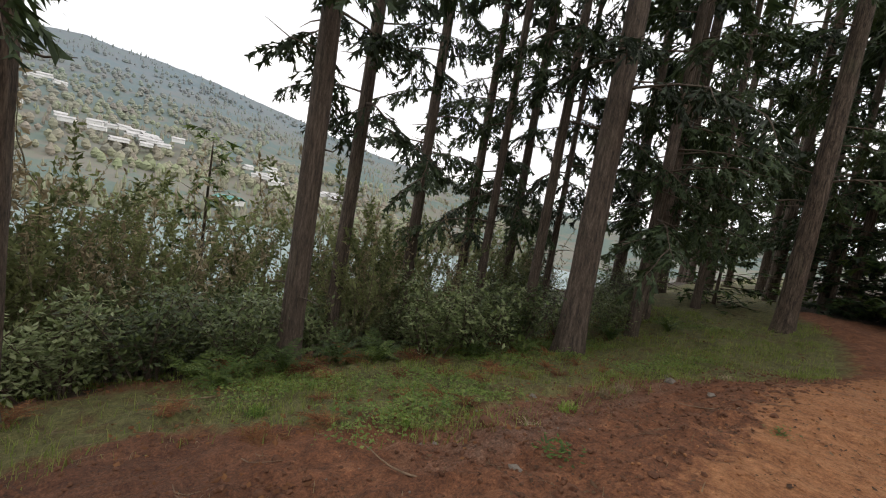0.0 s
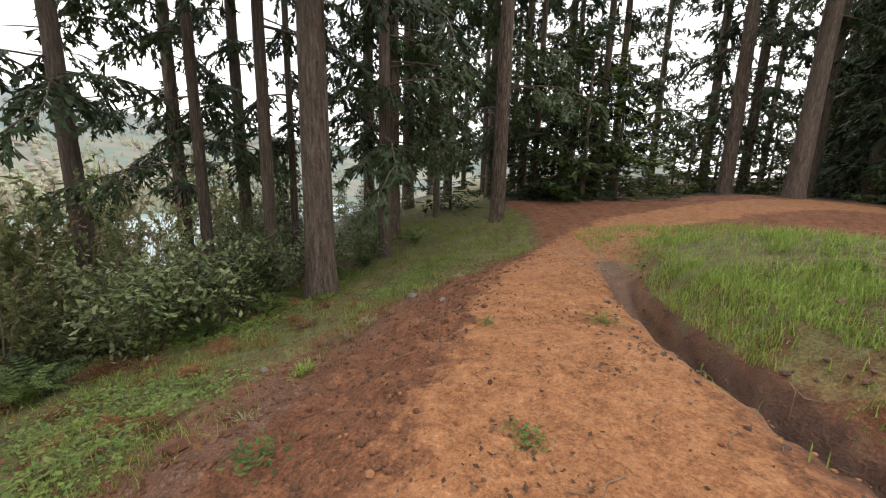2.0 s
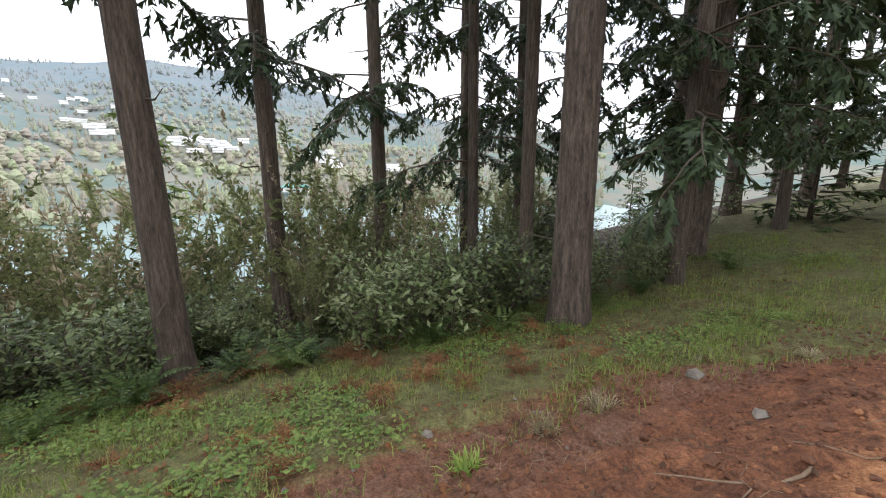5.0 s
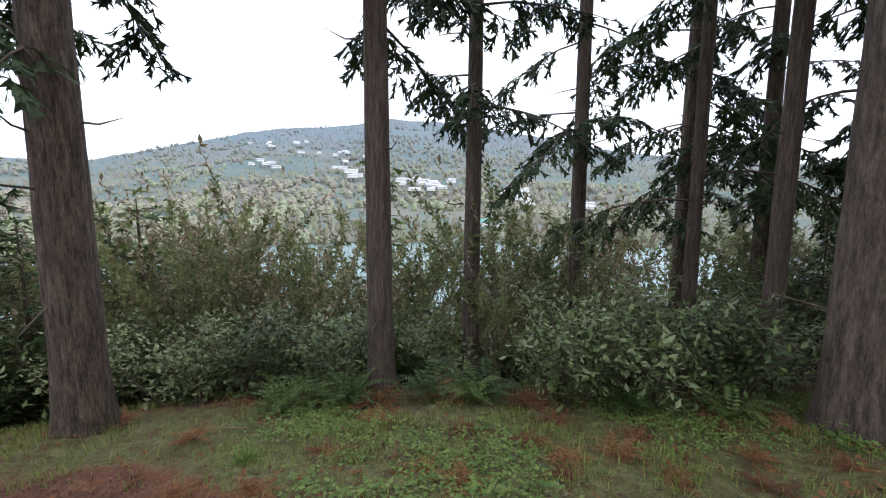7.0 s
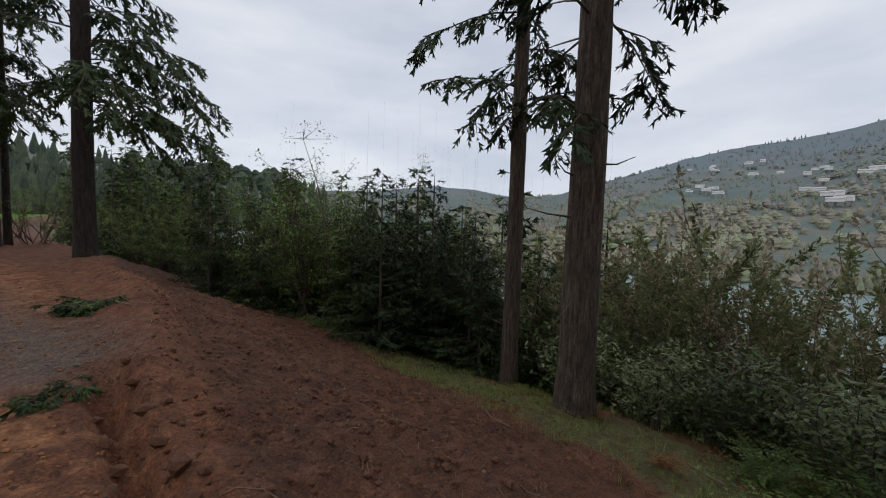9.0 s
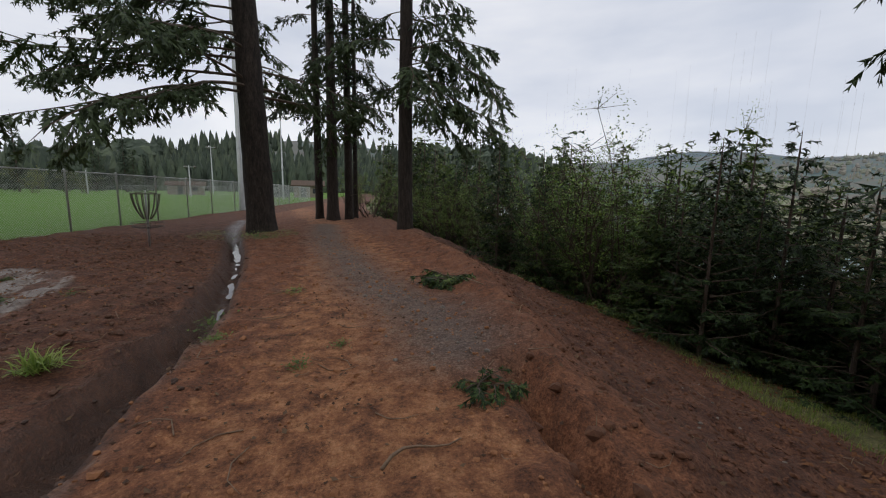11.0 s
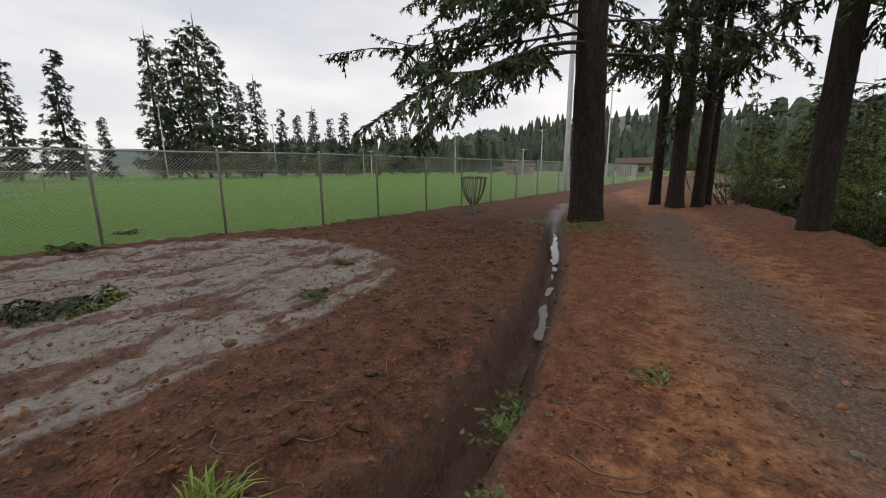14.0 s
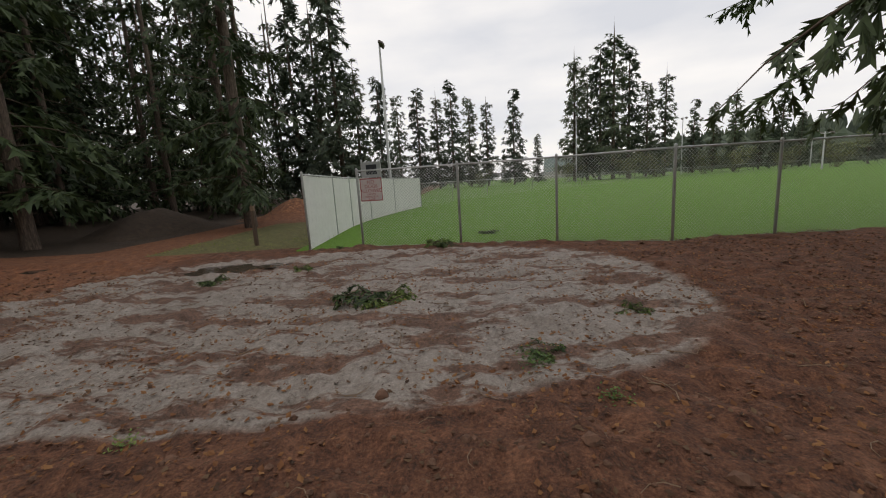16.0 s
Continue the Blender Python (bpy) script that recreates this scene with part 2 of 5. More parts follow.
TAN = plain("tan_block_wall", (0.2, 0.165, 0.13), (0.32, 0.27, 0.22), 3, 0.85)
# Hillside trees, their colours paled and blued to carry the air haze
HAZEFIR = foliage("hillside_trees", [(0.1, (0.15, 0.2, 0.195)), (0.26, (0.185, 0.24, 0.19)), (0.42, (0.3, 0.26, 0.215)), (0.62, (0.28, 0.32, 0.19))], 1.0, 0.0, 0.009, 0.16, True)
TWIG = plain("twig_bark", (0.05, 0.035, 0.025), (0.15, 0.11, 0.08), 14, 0.9)
WITHY = plain("willow_bark", (0.1, 0.085, 0.05), (0.26, 0.22, 0.14), 14, 0.85)
STICK = plain("dead_wood", (0.12, 0.075, 0.045), (0.3, 0.21, 0.14), 20, 0.9)
CLOD = plain("clay_clods", (0.06, 0.025, 0.013), (0.2, 0.085, 0.043), 9, 0.9, bump=0.6)
CRUMB = plain("clay_crumbs", (0.17, 0.068, 0.028), (0.42, 0.19, 0.085), 9, 0.9, bump=0.6)
STONE = plain("grey_stone", (0.1, 0.085, 0.07), (0.28, 0.24, 0.2), 15, 0.8)
STEEL = plain("galvanised_steel", (0.36, 0.37, 0.37), (0.56, 0.57, 0.56), 12, 0.5, 0.3, 0.1, 0.002)
RUSTY = plain("weathered_chain_steel", (0.07, 0.06, 0.055), (0.2, 0.17, 0.15), 30, 0.55, 0.7, 0.2, 0.002)
SLATS = plain("white_privacy_slats", (0.72, 0.72, 0.7), (0.85, 0.85, 0.83), 4, 0.6, 0, 0.1, 0.002)
SIGNBOARD = plain("weathered_sign_face", (0.5, 0.43, 0.4), (0.66, 0.58, 0.54), 6, 0.6, 0, 0.05, 0.002)
SIGNRED = plain("faded_red_paint", (0.3, 0.06, 0.06), (0.42, 0.11, 0.1), 20, 0.6, 0, 0.05, 0.001)
POLE = plain("pole_paint", (0.35, 0.37, 0.36), (0.52, 0.54, 0.53), 3, 0.5, 0.3, 0.05, 0.002)
WALLPAINT = plain("far_house_walls", (0.68, 0.67, 0.65), (0.86, 0.85, 0.83), 0.3, 0.8)
ROOF = plain("far_house_roofs", (0.35, 0.34, 0.34), (0.7, 0.69, 0.68), 0.2, 0.8)
TEALROOF = plain("teal_metal_roof", (0.05, 0.26, 0.22), (0.1, 0.36, 0.3), 0.5, 0.5)
DARKWIN = plain("dark_window", (0.03, 0.035, 0.04), (0.07, 0.075, 0.08), 1.0, 0.2)
POST = plain("stained_timber", (0.05, 0.032, 0.022), (0.13, 0.085, 0.055), 10, 0.85, 0, 0.4, 0.01, (1, 1, 0.2))
BLACKNET = plain("green_windscreen", (0.03, 0.045, 0.04), (0.07, 0.09, 0.08), 2, 0.8)


# ---- mesh building ----
def mesh(name, verts, faces, *mats, smooth=False, idx=None):
    me = bpy.data.meshes.new(name)
    me.from_pydata(verts, [], faces)
    for m in mats:
        me.materials.append(m)
    if idx is not None:
        me.polygons.foreach_set("material_index", idx)
    if smooth:
        me.polygons.foreach_set("use_smooth", [True] * len(me.polygons))
    me.update()
    return me


def part(name, me, parent=None, label="", m=None):
    ob = new(name, me)
    if parent:
        ob.parent = parent
    if m is not None:
        ob.matrix_basis = m
    return tagged(ob, label)


class Geo:
    """Gathers vertices and faces."""

    def __init__(self):
        self.v, self.f = [], []

    def tube(self, pts, radii, n=6, cap=True):
        base = len(self.v)
        pts = [Vector(p) for p in pts]
        for i, (p, r) in enumerate(zip(pts, radii)):
            d = (pts[min(i + 1, len(pts) - 1)] - pts[max(i - 1, 0)]).normalized()
            a = d.cross(Vector((0.13, 0.31, 0.94)) if abs(d.z) < 0.9 else Vector((1, 0, 0))).normalized()
            b = d.cross(a)
            for k in range(n):
                t = 2 * math.pi * k / n
                self.v.append(p + a * (r * math.cos(t)) + b * (r * math.sin(t)))
        for i in range(len(pts) - 1):
            for k in range(n):
                q = base + i * n
                self.f.append((q + k, q + (k + 1) % n, q + n + (k + 1) % n, q + n + k))
        if cap:
            self.f.append(tuple(base + k for k in reversed(range(n))))
            self.f.append(tuple(base + (len(pts) - 1) * n + k for k in range(n)))

    def box(self, x0, y0, z0, x1, y1, z1, bevel=0.0):
        b = len(self.v)
        e = bevel
        for z, i in ((z0, 0), (z1, 0)):
            for x, y in ((x0 + e, y0), (x1 - e, y0), (x1, y0 + e), (x1, y1 - e), (x1 - e, y1), (x0 + e, y1), (x0, y1 - e), (x0, y0 + e)):
                self.v.append(Vector((x, y, z)))
        self.f.append(tuple(b + k for k in reversed(range(8))))
        self.f.append(tuple(b + 8 + k for k in range(8)))
        for k in range(8):
            self.f.append((b + k, b + (k + 1) % 8, b + 8 + (k + 1) % 8, b + 8 + k))

    def tri(self, a, b, c):
        k = len(self.v)
        self.v += [a, b, c]
        self.f.append((k, k + 1, k + 2))

    def leaf(self, p, d, side, length, width, fold=0.15):
        """A folded leaf of two faces."""
        k = len(self.v)
        up = d.cross(side)
        m = p + d * (length * 0.5)
        self.v += [p, m + side * width * 0.5 + up * fold * width, p + d * length, m - side * width * 0.5 + up * fold * width]
        self.f += [(k, k + 1, k + 2), (k, k + 2, k + 3)]

    def ring(self, c, r, wire, n=24, m=5):
        base = len(self.v)
        for i in range(n):
            a = 2 * math.pi * i / n
            for k in range(m):
                t = 2 * math.pi * k / m
                rr = r + wire * math.cos(t)
                self.v.append(Vector((c[0] + rr * math.cos(a), c[1] + rr * math.sin(a), c[2] + wire * math.sin(t))))
        for i in range(n):
            for k in range(m):
                j = (i + 1) % n
                self.f.append((base + i * m + k, base + j * m + k, base + j * m + (k + 1) % m, base + i * m + (k + 1) % m))

    def clod(self, c, r, rng, squash=0.7):
        base = len(self.v)
        t = (1 + 5 ** 0.5) / 2
        for x, y, z in ((-1, t, 0), (1, t, 0), (-1, -t, 0), (1, -t, 0), (0, -1, t), (0, 1, t), (0, -1, -t), (0, 1, -t), (t, 0, -1), (t, 0, 1), (-t, 0, -1), (-t, 0, 1)):
            s = r * rng.uniform(0.6, 1.15) / 1.9
            self.v.append(Vector((c[0] + x * s, c[1] + y * s, c[2] + z * s * squash)))
        for a, b, d in ((0, 11, 5), (0, 5, 1), (0, 1, 7), (0, 7, 10), (0, 10, 11), (1, 5, 9), (5, 11, 4), (11, 10, 2), (10, 7, 6), (7, 1, 8), (3, 9, 4), (3, 4, 2), (3, 2, 6), (3, 6, 8), (3, 8, 9), (4, 9, 5), (2, 4, 11), (6, 2, 10), (8, 6, 7), (9, 8, 1)):
            self.f.append((base + a, base + b, base + d))

    def mesh(self, name, *mats, smooth=False, idx=None):
        return mesh(name, self.v, self.f, *mats, smooth=smooth, idx=idx)


def randdir(rng, zlo=-1.0, zhi=1.0):
    z, a = rng.uniform(zlo, zhi), rng.uniform(0, 2 * math.pi)
    r = math.sqrt(max(0.0, 1 - z * z))
    return Vector((r * math.cos(a), r * math.sin(a), z))


# ---- the lie of the land ----
def lattice(ix, iy, seed):
    h = (ix * 374761393 + iy * 668265263 + seed * 974711) & 0x7FFFFFFF
    h = ((h ^ (h >> 13)) * 1274126177) & 0x7FFFFFFF
    return ((h ^ (h >> 16)) & 0xFFFF) / 65535.0


def vnoise(x, y, scale, seed=0):
    x, y = np.asarray(x, float) * scale + 1000.0, np.asarray(y, float) * scale + 1000.0
    ix, iy = np.floor(x).astype(np.int64), np.floor(y).astype(np.int64)
    fx, fy = x - ix, y - iy
    fx, fy = fx * fx * (3 - 2 * fx), fy * fy * (3 - 2 * fy)
    a, b = lattice(ix, iy, seed), lattice(ix + 1, iy, seed)
    c, d = lattice(ix, iy + 1, seed), lattice(ix + 1, iy + 1, seed)
    return (a * (1 - fx) + b * fx) * (1 - fy) + (c * (1 - fx) + d * fx) * fy


def near_line(x, y, line):
    """Distance to a bent line, and the share of the way along it."""
    best, where = np.full(np.shape(x), 1e9), np.zeros(np.shape(x))
    for i, ((ax, ay), (bx, by)) in enumerate(zip(line[:-1], line[1:])):
        dx, dy = bx - ax, by - ay
        t = np.clip(((x - ax) * dx + (y - ay) * dy) / (dx * dx + dy * dy), 0, 1)
        d = np.hypot(x - ax - t * dx, y - ay - t * dy)
        where = np.where(d < best, i + t, where)
        best = np.minimum(best, d)
    return best, where


def step(v, lo, hi):
    t = np.clip((v - lo) / (hi - lo), 0, 1)
    return t * t * (3 - 2 * t)


EDGE_Y = [-60, -16, -12.5, -9.9, -6.2, -4.0, -2.2, 0.0, 3.0, 6.0, 8.0, 11.0, 14.0, 20.0, 30.0, 60.0]
EDGE_X = [1.5, 0.9, -0.2, -0.3, 1.05, 1.4, 1.65, 1.6, 1.85, 2.05, 1.95, 1.4, 1.6, 0.6, -2.0, -6.0]
DITCH = [(-0.6, -7.6), (-0.46, -5.4), (-0.6, -4.3), (-0.76, -3.65), (-0.95, -3.05), (-1.18, -2.0), (-1.3, -0.5), (-1.42, 1.2), (-1.55, 2.6), (-1.66, 3.9), (-2.03, 5.4), (-2.62, 7.5), (-3.15, 9.1), (-4.15, 11.9), (-5.0, 14.5), (-5.8, 18.0)]
TRAIL = [(-9, 40), (-4.5, 26), (-2.2, 18), (-1.0, 12), (-0.3, 8), (0.1, 4), (0.2, 0), (0.55, -3), (0.42, -5), (0.15, -7), (-0.9, -9.5), (-2.2, -11.5), (-4.5, -12.8), (-9, -14)]
GRAVEL = [(-2.0, 16), (-1.1, 10.3), (0.1, 5.6), (0.85, 3.65), (1.05, 2.4)]
FENCE = [(-11.05, 0.2), (-11.1, 1.55), (-10.7, 4.03), (-10.2, 6.24), (-9.25, 8.35), (-9.4, 10.6), (-9.25, 12.9), (-9.2, 15.2), (-9.15, 17.6), (-9.1, 20.2), (-9.1, 23), (-9.1, 26.5), (-9.1, 30), (-9.1, 34), (-9.1, 38), (-9.1, 42)]
LAKE_Z = -30.0


def edge(y):
    return np.interp(y, EDGE_Y, EDGE_X)


def fence_x(y):
    return np.interp(y, [p[1] for p in FENCE], [p[0] for p in FENCE])


def height(x, y, rough=True):
    x, y = np.asarray(x, float), np.asarray(y, float)
    d = np.maximum(x - edge(y), 0)
    fall = np.interp(d, [0, 0.35, 0.85, 1.7, 3.6, 5.7, 8, 12, 20, 45, 100, 330, 600, 6000], [0, -0.08, -0.3, -0.58, -1.02, -1.5, -2.4, -4.6, -9, -22, -34, -36, -30, -30])
    north = step(y, -0.5, 5.0) * step(70 - y, 0, 30)
    south = step(-y, 5.5, 13.0)
    z = fall * (1 + 0.35 * north * step(d, 1.0, 3.0)) * (1 - 0.45 * south * (1 - step(d, 6, 20)))
    # the trail climbs towards the southern wood
    z = z + 0.42 * step(-y, 9.0, 17.0) * (1 - step(d, 8, 20)) + 0.25 * step(-y, 11.0, 19.0) * step(-x, 3.0, 8.0)
    # crest of loose soil along the northern edge
    z = z + 0.16 * np.exp(-((x - edge(y)) / 0.4) ** 2) * step(y, 0.0, 3.0) * step(-y, -14, -11)
    dd, along = near_line(x, y, DITCH)
    deep = (0.31 + 0.06 * step(-y, 1.0, 3.0)) * (1 - step(dd, 0.09, 0.24))
    z = z - deep * step(along, 0.0, 1.0) * step(-along, -15, -12)
    # grassy hump beside the trail
    z = z + 0.7 * np.exp(-(((x + 3.0) / 2.2) ** 2 + ((y + 5.8) / 3.2) ** 2)) * step(dd, 0.2, 0.7)
    z = z + 0.18 * np.exp(-(((x + 2.9) / 0.8) ** 2 + ((y - 2.5) / 6.0) ** 2)) * step(dd, 0.3, 0.8) * 0.4
    # broad rise beyond the hump
    z = z + 0.5 * np.exp(-(((x + 6.5) / 4.0) ** 2 + ((y + 12.5) / 5.0) ** 2)) * step(dd, 0.2, 0.7)
    # shallow hollows that hold rain
    z = z - 0.09 * np.exp(-(((x + 9.3) / 0.6) ** 2 + ((y + 0.8) / 1.5) ** 2)) - 0.08 * np.exp(-(((x + 10.3) / 0.5) ** 2 + ((y + 6.4) / 1.2) ** 2))
    # heaps of tipped soil
    z = z + 1.25 * np.maximum(0, 1 - np.hypot((x + 19.5) / 3.2, (y + 9.8) / 2.2)) ** 0.8
    z = z + 1.3 * np.maximum(0, 1 - np.hypot((x + 26.5) / 3.0, (y + 5.6) / 2.2)) ** 0.8
    if rough:
        near = np.clip(1 - (np.abs(x) + np.abs(y) - 20) / 30, 0, 1) * (x > fence_x(y))
        trail, _ = near_line(x, y, TRAIL)
        loose = 0.3 + 0.7 * step(trail, 0.7, 1.4)
        z = z + near * (0.06 * (vnoise(x, y, 1.3, 1) - 0.5) + 0.075 * loose * (vnoise(x, y, 4.2, 2) - 0.5) + 0.06 * loose * (vnoise(x, y, 8.0, 3) - 0.5))
        berm = step(d, 0.05, 0.4) * (1 - step(d, 2.2, 3.0)) * step(y, -9, -6)
        z = z + near * berm * (0.1 * (vnoise(x, y, 3.1, 4) - 0.5) + 0.07 * (vnoise(x, y, 7.0, 5) - 0.5))
        for px, py in ((1.48, 1.45), (1.5, 1.15), (1.53, 0.75), (1.56, 0.35), (1.6, 0.0), (1.47, 1.8)):
            z = z - 0.34 * np.exp(-(((x - px) / 0.1) ** 2 + ((y - py) / 0.17) ** 2))
        z = z + near * 0.05 * loose * np.maximum(0, vnoise(x, y, 5.5, 9) - 0.62) * 2
        prints = np.maximum(0, vnoise(x, y, 3.3, 8) - 0.7) * (1 - step(trail, 0.8, 1.2))
        z = z - near * 0.16 * prints
    return z


def ground_at(x, y):
    return float(height(np.array([x]), np.array([y]))[0])


def steps_out(lo, hi, fine, far):
    """Fine steps within lo..hi, growing ones out to far."""
    core = list(np.arange(lo, hi + 1e-6, fine))
    s, v, right = fine, hi, []
    while v < far:
        s *= 1.13
        v += s
        right.append(v)
    s, v, left = fine, lo, []
    while v > -far:
        s *= 1.13
        v -= s
        left.append(v)
    return np.array(left[::-1] + core + right)


def build_ground():
    xs, ys = steps_out(-11.0, 7.0, 0.085, 4200), steps_out(-9.5, 11.0, 0.085, 4200)
    X, Y = np.meshgrid(xs, ys)
    x, y = X.ravel(), Y.ravel()
    z = height(x, y)
    nx, ny = len(xs), len(ys)
    k = (np.arange(ny - 1)[:, None] * nx + np.arange(nx - 1)[None, :]).ravel()
    quads = np.stack([k, k + 1, k + nx + 1, k + nx], 1)
    me = bpy.data.meshes.new("ground")
    me.vertices.add(len(x))
    me.vertices.foreach_set("co", np.stack([x, y, z], 1).astype(np.float32).ravel())
    me.loops.add(quads.size)
    me.loops.foreach_set("vertex_index", quads.ravel().astype(np.int32))
    me.polygons.add(len(quads))
    me.polygons.foreach_set("loop_start", (np.arange(len(quads)) * 4).astype(np.int32))
    me.update(calc_edges=True)
    me.polygons.foreach_set("use_smooth", np.ones(len(quads), dtype=bool))
    trail, _ = near_line(x, y, TRAIL)
    ditch, _ = near_line(x, y, DITCH)
    grav, _ = near_line(x, y, GRAVEL)
    d = x - edge(y)
    west = np.interp(y, [p[1] for p in DITCH], [p[0] for p in DITCH])
    south = step(-y, 0.5, 3.0)
    pad = (np.abs((x + 6.85) / 3.3) ** 2.7 + np.abs((y - 1.9) / 5.0) ** 2.7)
    onfield = ((x < fence_x(y)) & (y > -0.2 + 0.02 * (-x - 11)))
    zones = {
        "clay": np.clip(1.5 - 0.3 * south - trail / (1.35 - 0.1 * south), 0, 1) * (0.52 + 0.68 * south) + 0.5 * np.maximum(0, 1 - np.hypot((x + 26.5) / 3.4, (y + 5.6) / 2.6)) ** 0.3,
        "gravel": np.clip(0.88 - grav / 1.35, 0, 1) + 0.42 * south * step(d, 0.9, 1.3) * (1 - step(d, 1.9, 2.4)) + 0.3 * step(-y, 5.5, 7) * (trail < 0.6),
        "turf": np.maximum.reduce([
            step(d, 3.3 - 1.7 * south - 1.4 * step(-y, 6, 9), 4.1 - 1.6 * south - 1.6 * step(-y, 6, 9)) * (1 - step(d, 5.0, 6.5)) * 0.72,
            1.0 * np.exp(-(((x + 2.4) / 2.0) ** 2 + ((y + 6.0) / 3.8) ** 2)) * (ditch > 0.2) * (y < -1.5) * (x < -0.3),
            0.75 * ((x < -11.5) & (x > -20) & (y < 0) & (y > -4.5)),
            0.5 * (np.hypot(x + 3.9, y - 12.2) < 1.6)]),
        "silt": np.clip(0.5 + (1 - pad) * 2.2, 0, 1) * 0.84 + 0.42 * np.clip(1.6 - np.hypot((x + 7.5) / 4.5, (y + 1.5) / 4.0), 0, 1) + 0.44 * np.exp(-((x - west - 0.3) / 0.22) ** 2) * step(y, -1.5, 0) * step(-y, -4.6, -3.6),
        "mud": np.maximum(0.75 * step(d, 0.1, 0.6) * (1 - step(d, 3.4, 4.2)) * step(y, -3.0, 0.0), step(west - x, 0.0, 0.4) * (1 - 0.85 * step(-y, 1.5, 4.0)) * 0.9, 1 - step(ditch, 0.1, 0.3)),
        "litter": np.maximum(step(d, 5.2, 6.6), np.where(y < -16, 0.9, 0.0)) + 0.9 * ((x < -13) & (y < -7)) * (np.hypot(x + 26.5, y + 5.6) > 3.5),
        "lawn": np.where(onfield, 1.0, 0.0),
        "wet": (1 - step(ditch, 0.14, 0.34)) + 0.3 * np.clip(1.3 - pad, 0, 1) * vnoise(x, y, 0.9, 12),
    }
    for name, value in zones.items():
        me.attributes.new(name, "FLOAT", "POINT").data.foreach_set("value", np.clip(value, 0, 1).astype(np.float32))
    me.materials.append(EARTH)
    return tagged(new("ground", me), "red clay and dark soil ground with grass and mud", "ground", kind="structure")


build_ground()


# ---- lake and far slopes ----
def build_lake():
    g = Geo()
    n = 40
    for i in range(n + 1):
        y = -1500 + 4200 * i / n
        for x in (45, 160, 330, 700):
            g.v.append(Vector((x, y, LAKE_Z)))
    for i in range(n):
        for j in range(3):
            k = i * 4 + j
            g.f.append((k, k + 1, k + 5, k + 4))
    tagged(new("water", g.mesh("lake", LAKE)), "pale green lake under an overcast sky", "water", kind="structure")


def slope(name, bearings, crest, near, far, foot, bump, label, bearing_step=0.5, layers=26):
    """A wooded rise: bearings and crest heights in degrees seen from the trail, from the foot at near to the crest at far metres."""
    az = np.arange(bearings[0], bearings[-1] + 0.01, bearing_step)
    el = np.interp(az, bearings, crest)
    g = Geo()
    rows = []
    for j in range(layers + 4):
        s = min(j / layers, 1.0)
        r = near + (far - near) * s + (60 * (j - layers) if j > layers else 0)
        a = np.radians(az)
        x, y = r * np.sin(a), r * np.cos(a)
        top = 1.4 + far * np.tan(np.radians(el))
        z = foot + (top - foot) * (s ** 1.25) - (j - layers) * 14 * (j > layers)
        z = z + bump * (vnoise(x, y, 0.012, 21) - 0.5) * 2.2 * min(1, 4 * s) * (1 - 0.85 * s) + 0.25 * bump * (vnoise(x, y, 0.05, 22) - 0.5)
        rows.append((x, y, z))
        g.v += [Vector(p) for p in zip(x, y, z)]
    m = len(az)
    for j in range(len(rows) - 1):
        for i in range(m - 1):
            k = j * m + i
            g.f.append((k, k + m, k + m + 1, k + 1))
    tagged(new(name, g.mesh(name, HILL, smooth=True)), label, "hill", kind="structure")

    def at(bearing, share):
        r, a = near + (far - near) * share, math.radians(bearing)
        x, y = r * math.sin(a), r * math.cos(a)
        top = 1.4 + far * math.tan(math.radians(float(np.interp(bearing, bearings, crest))))
        z = foot + (top - foot) * share ** 1.25 + bump * (float(vnoise(x, y, 0.012, 21)) - 0.5) * 2.2 * min(1, 4 * share) * (1 - 0.85 * share)
        return Vector((x, y, z))

    return at


def hillside_trees(name, at, bearings, shares, count, size, seed, label, mat=None):
    rng = random.Random(seed)
    g = Geo()
    for _ in range(count):
        b, s = rng.uniform(*bearings), rng.uniform(shares[0] ** 0.7, shares[1] ** 0.7) ** (1 / 0.7)
        p = at(b, s)
        if vnoise(p.x, p.y, 0.01, 31) < 0.32 and rng.random() < 0.7:
            continue
        h = rng.uniform(*size)
        tall = vnoise(p.x, p.y, 0.008, 33) > 0.48
        n = 5
        k = len(g.v)
        w = h * (0.2 if tall else 0.42)
        prof = ((0.0, 0.5), (0.25, 1.0), (0.6, 0.62), (0.85, 0.25)) if tall else ((0.0, 0.4), (0.3, 1.0), (0.65, 0.95), (0.92, 0.45))
        for u, r in prof:
            for i in range(n):
                a = 2 * math.pi * (i + u) / n
                q = w * r * rng.uniform(0.65, 1.3)
                g.v.append(p + Vector((q * math.cos(a), q * math.sin(a), h * (u + rng.uniform(-0.06, 0.06)) - 0.5)))
        g.v.append(p + Vector((0, 0, h)))
        for j in range(3):
            for i in range(n):
                g.f.append((k + j * n + i, k + j * n + (i + 1) % n, k + (j + 1) * n + (i + 1) % n, k + (j + 1) * n + i))
        for i in range(n):
            g.f.append((k + 3 * n + i, k + 3 * n + (i + 1) % n, k + 4 * n))
    tagged(new(name, g.mesh(name, mat or HAZEFIR)), label, "woods", kind="stuff")


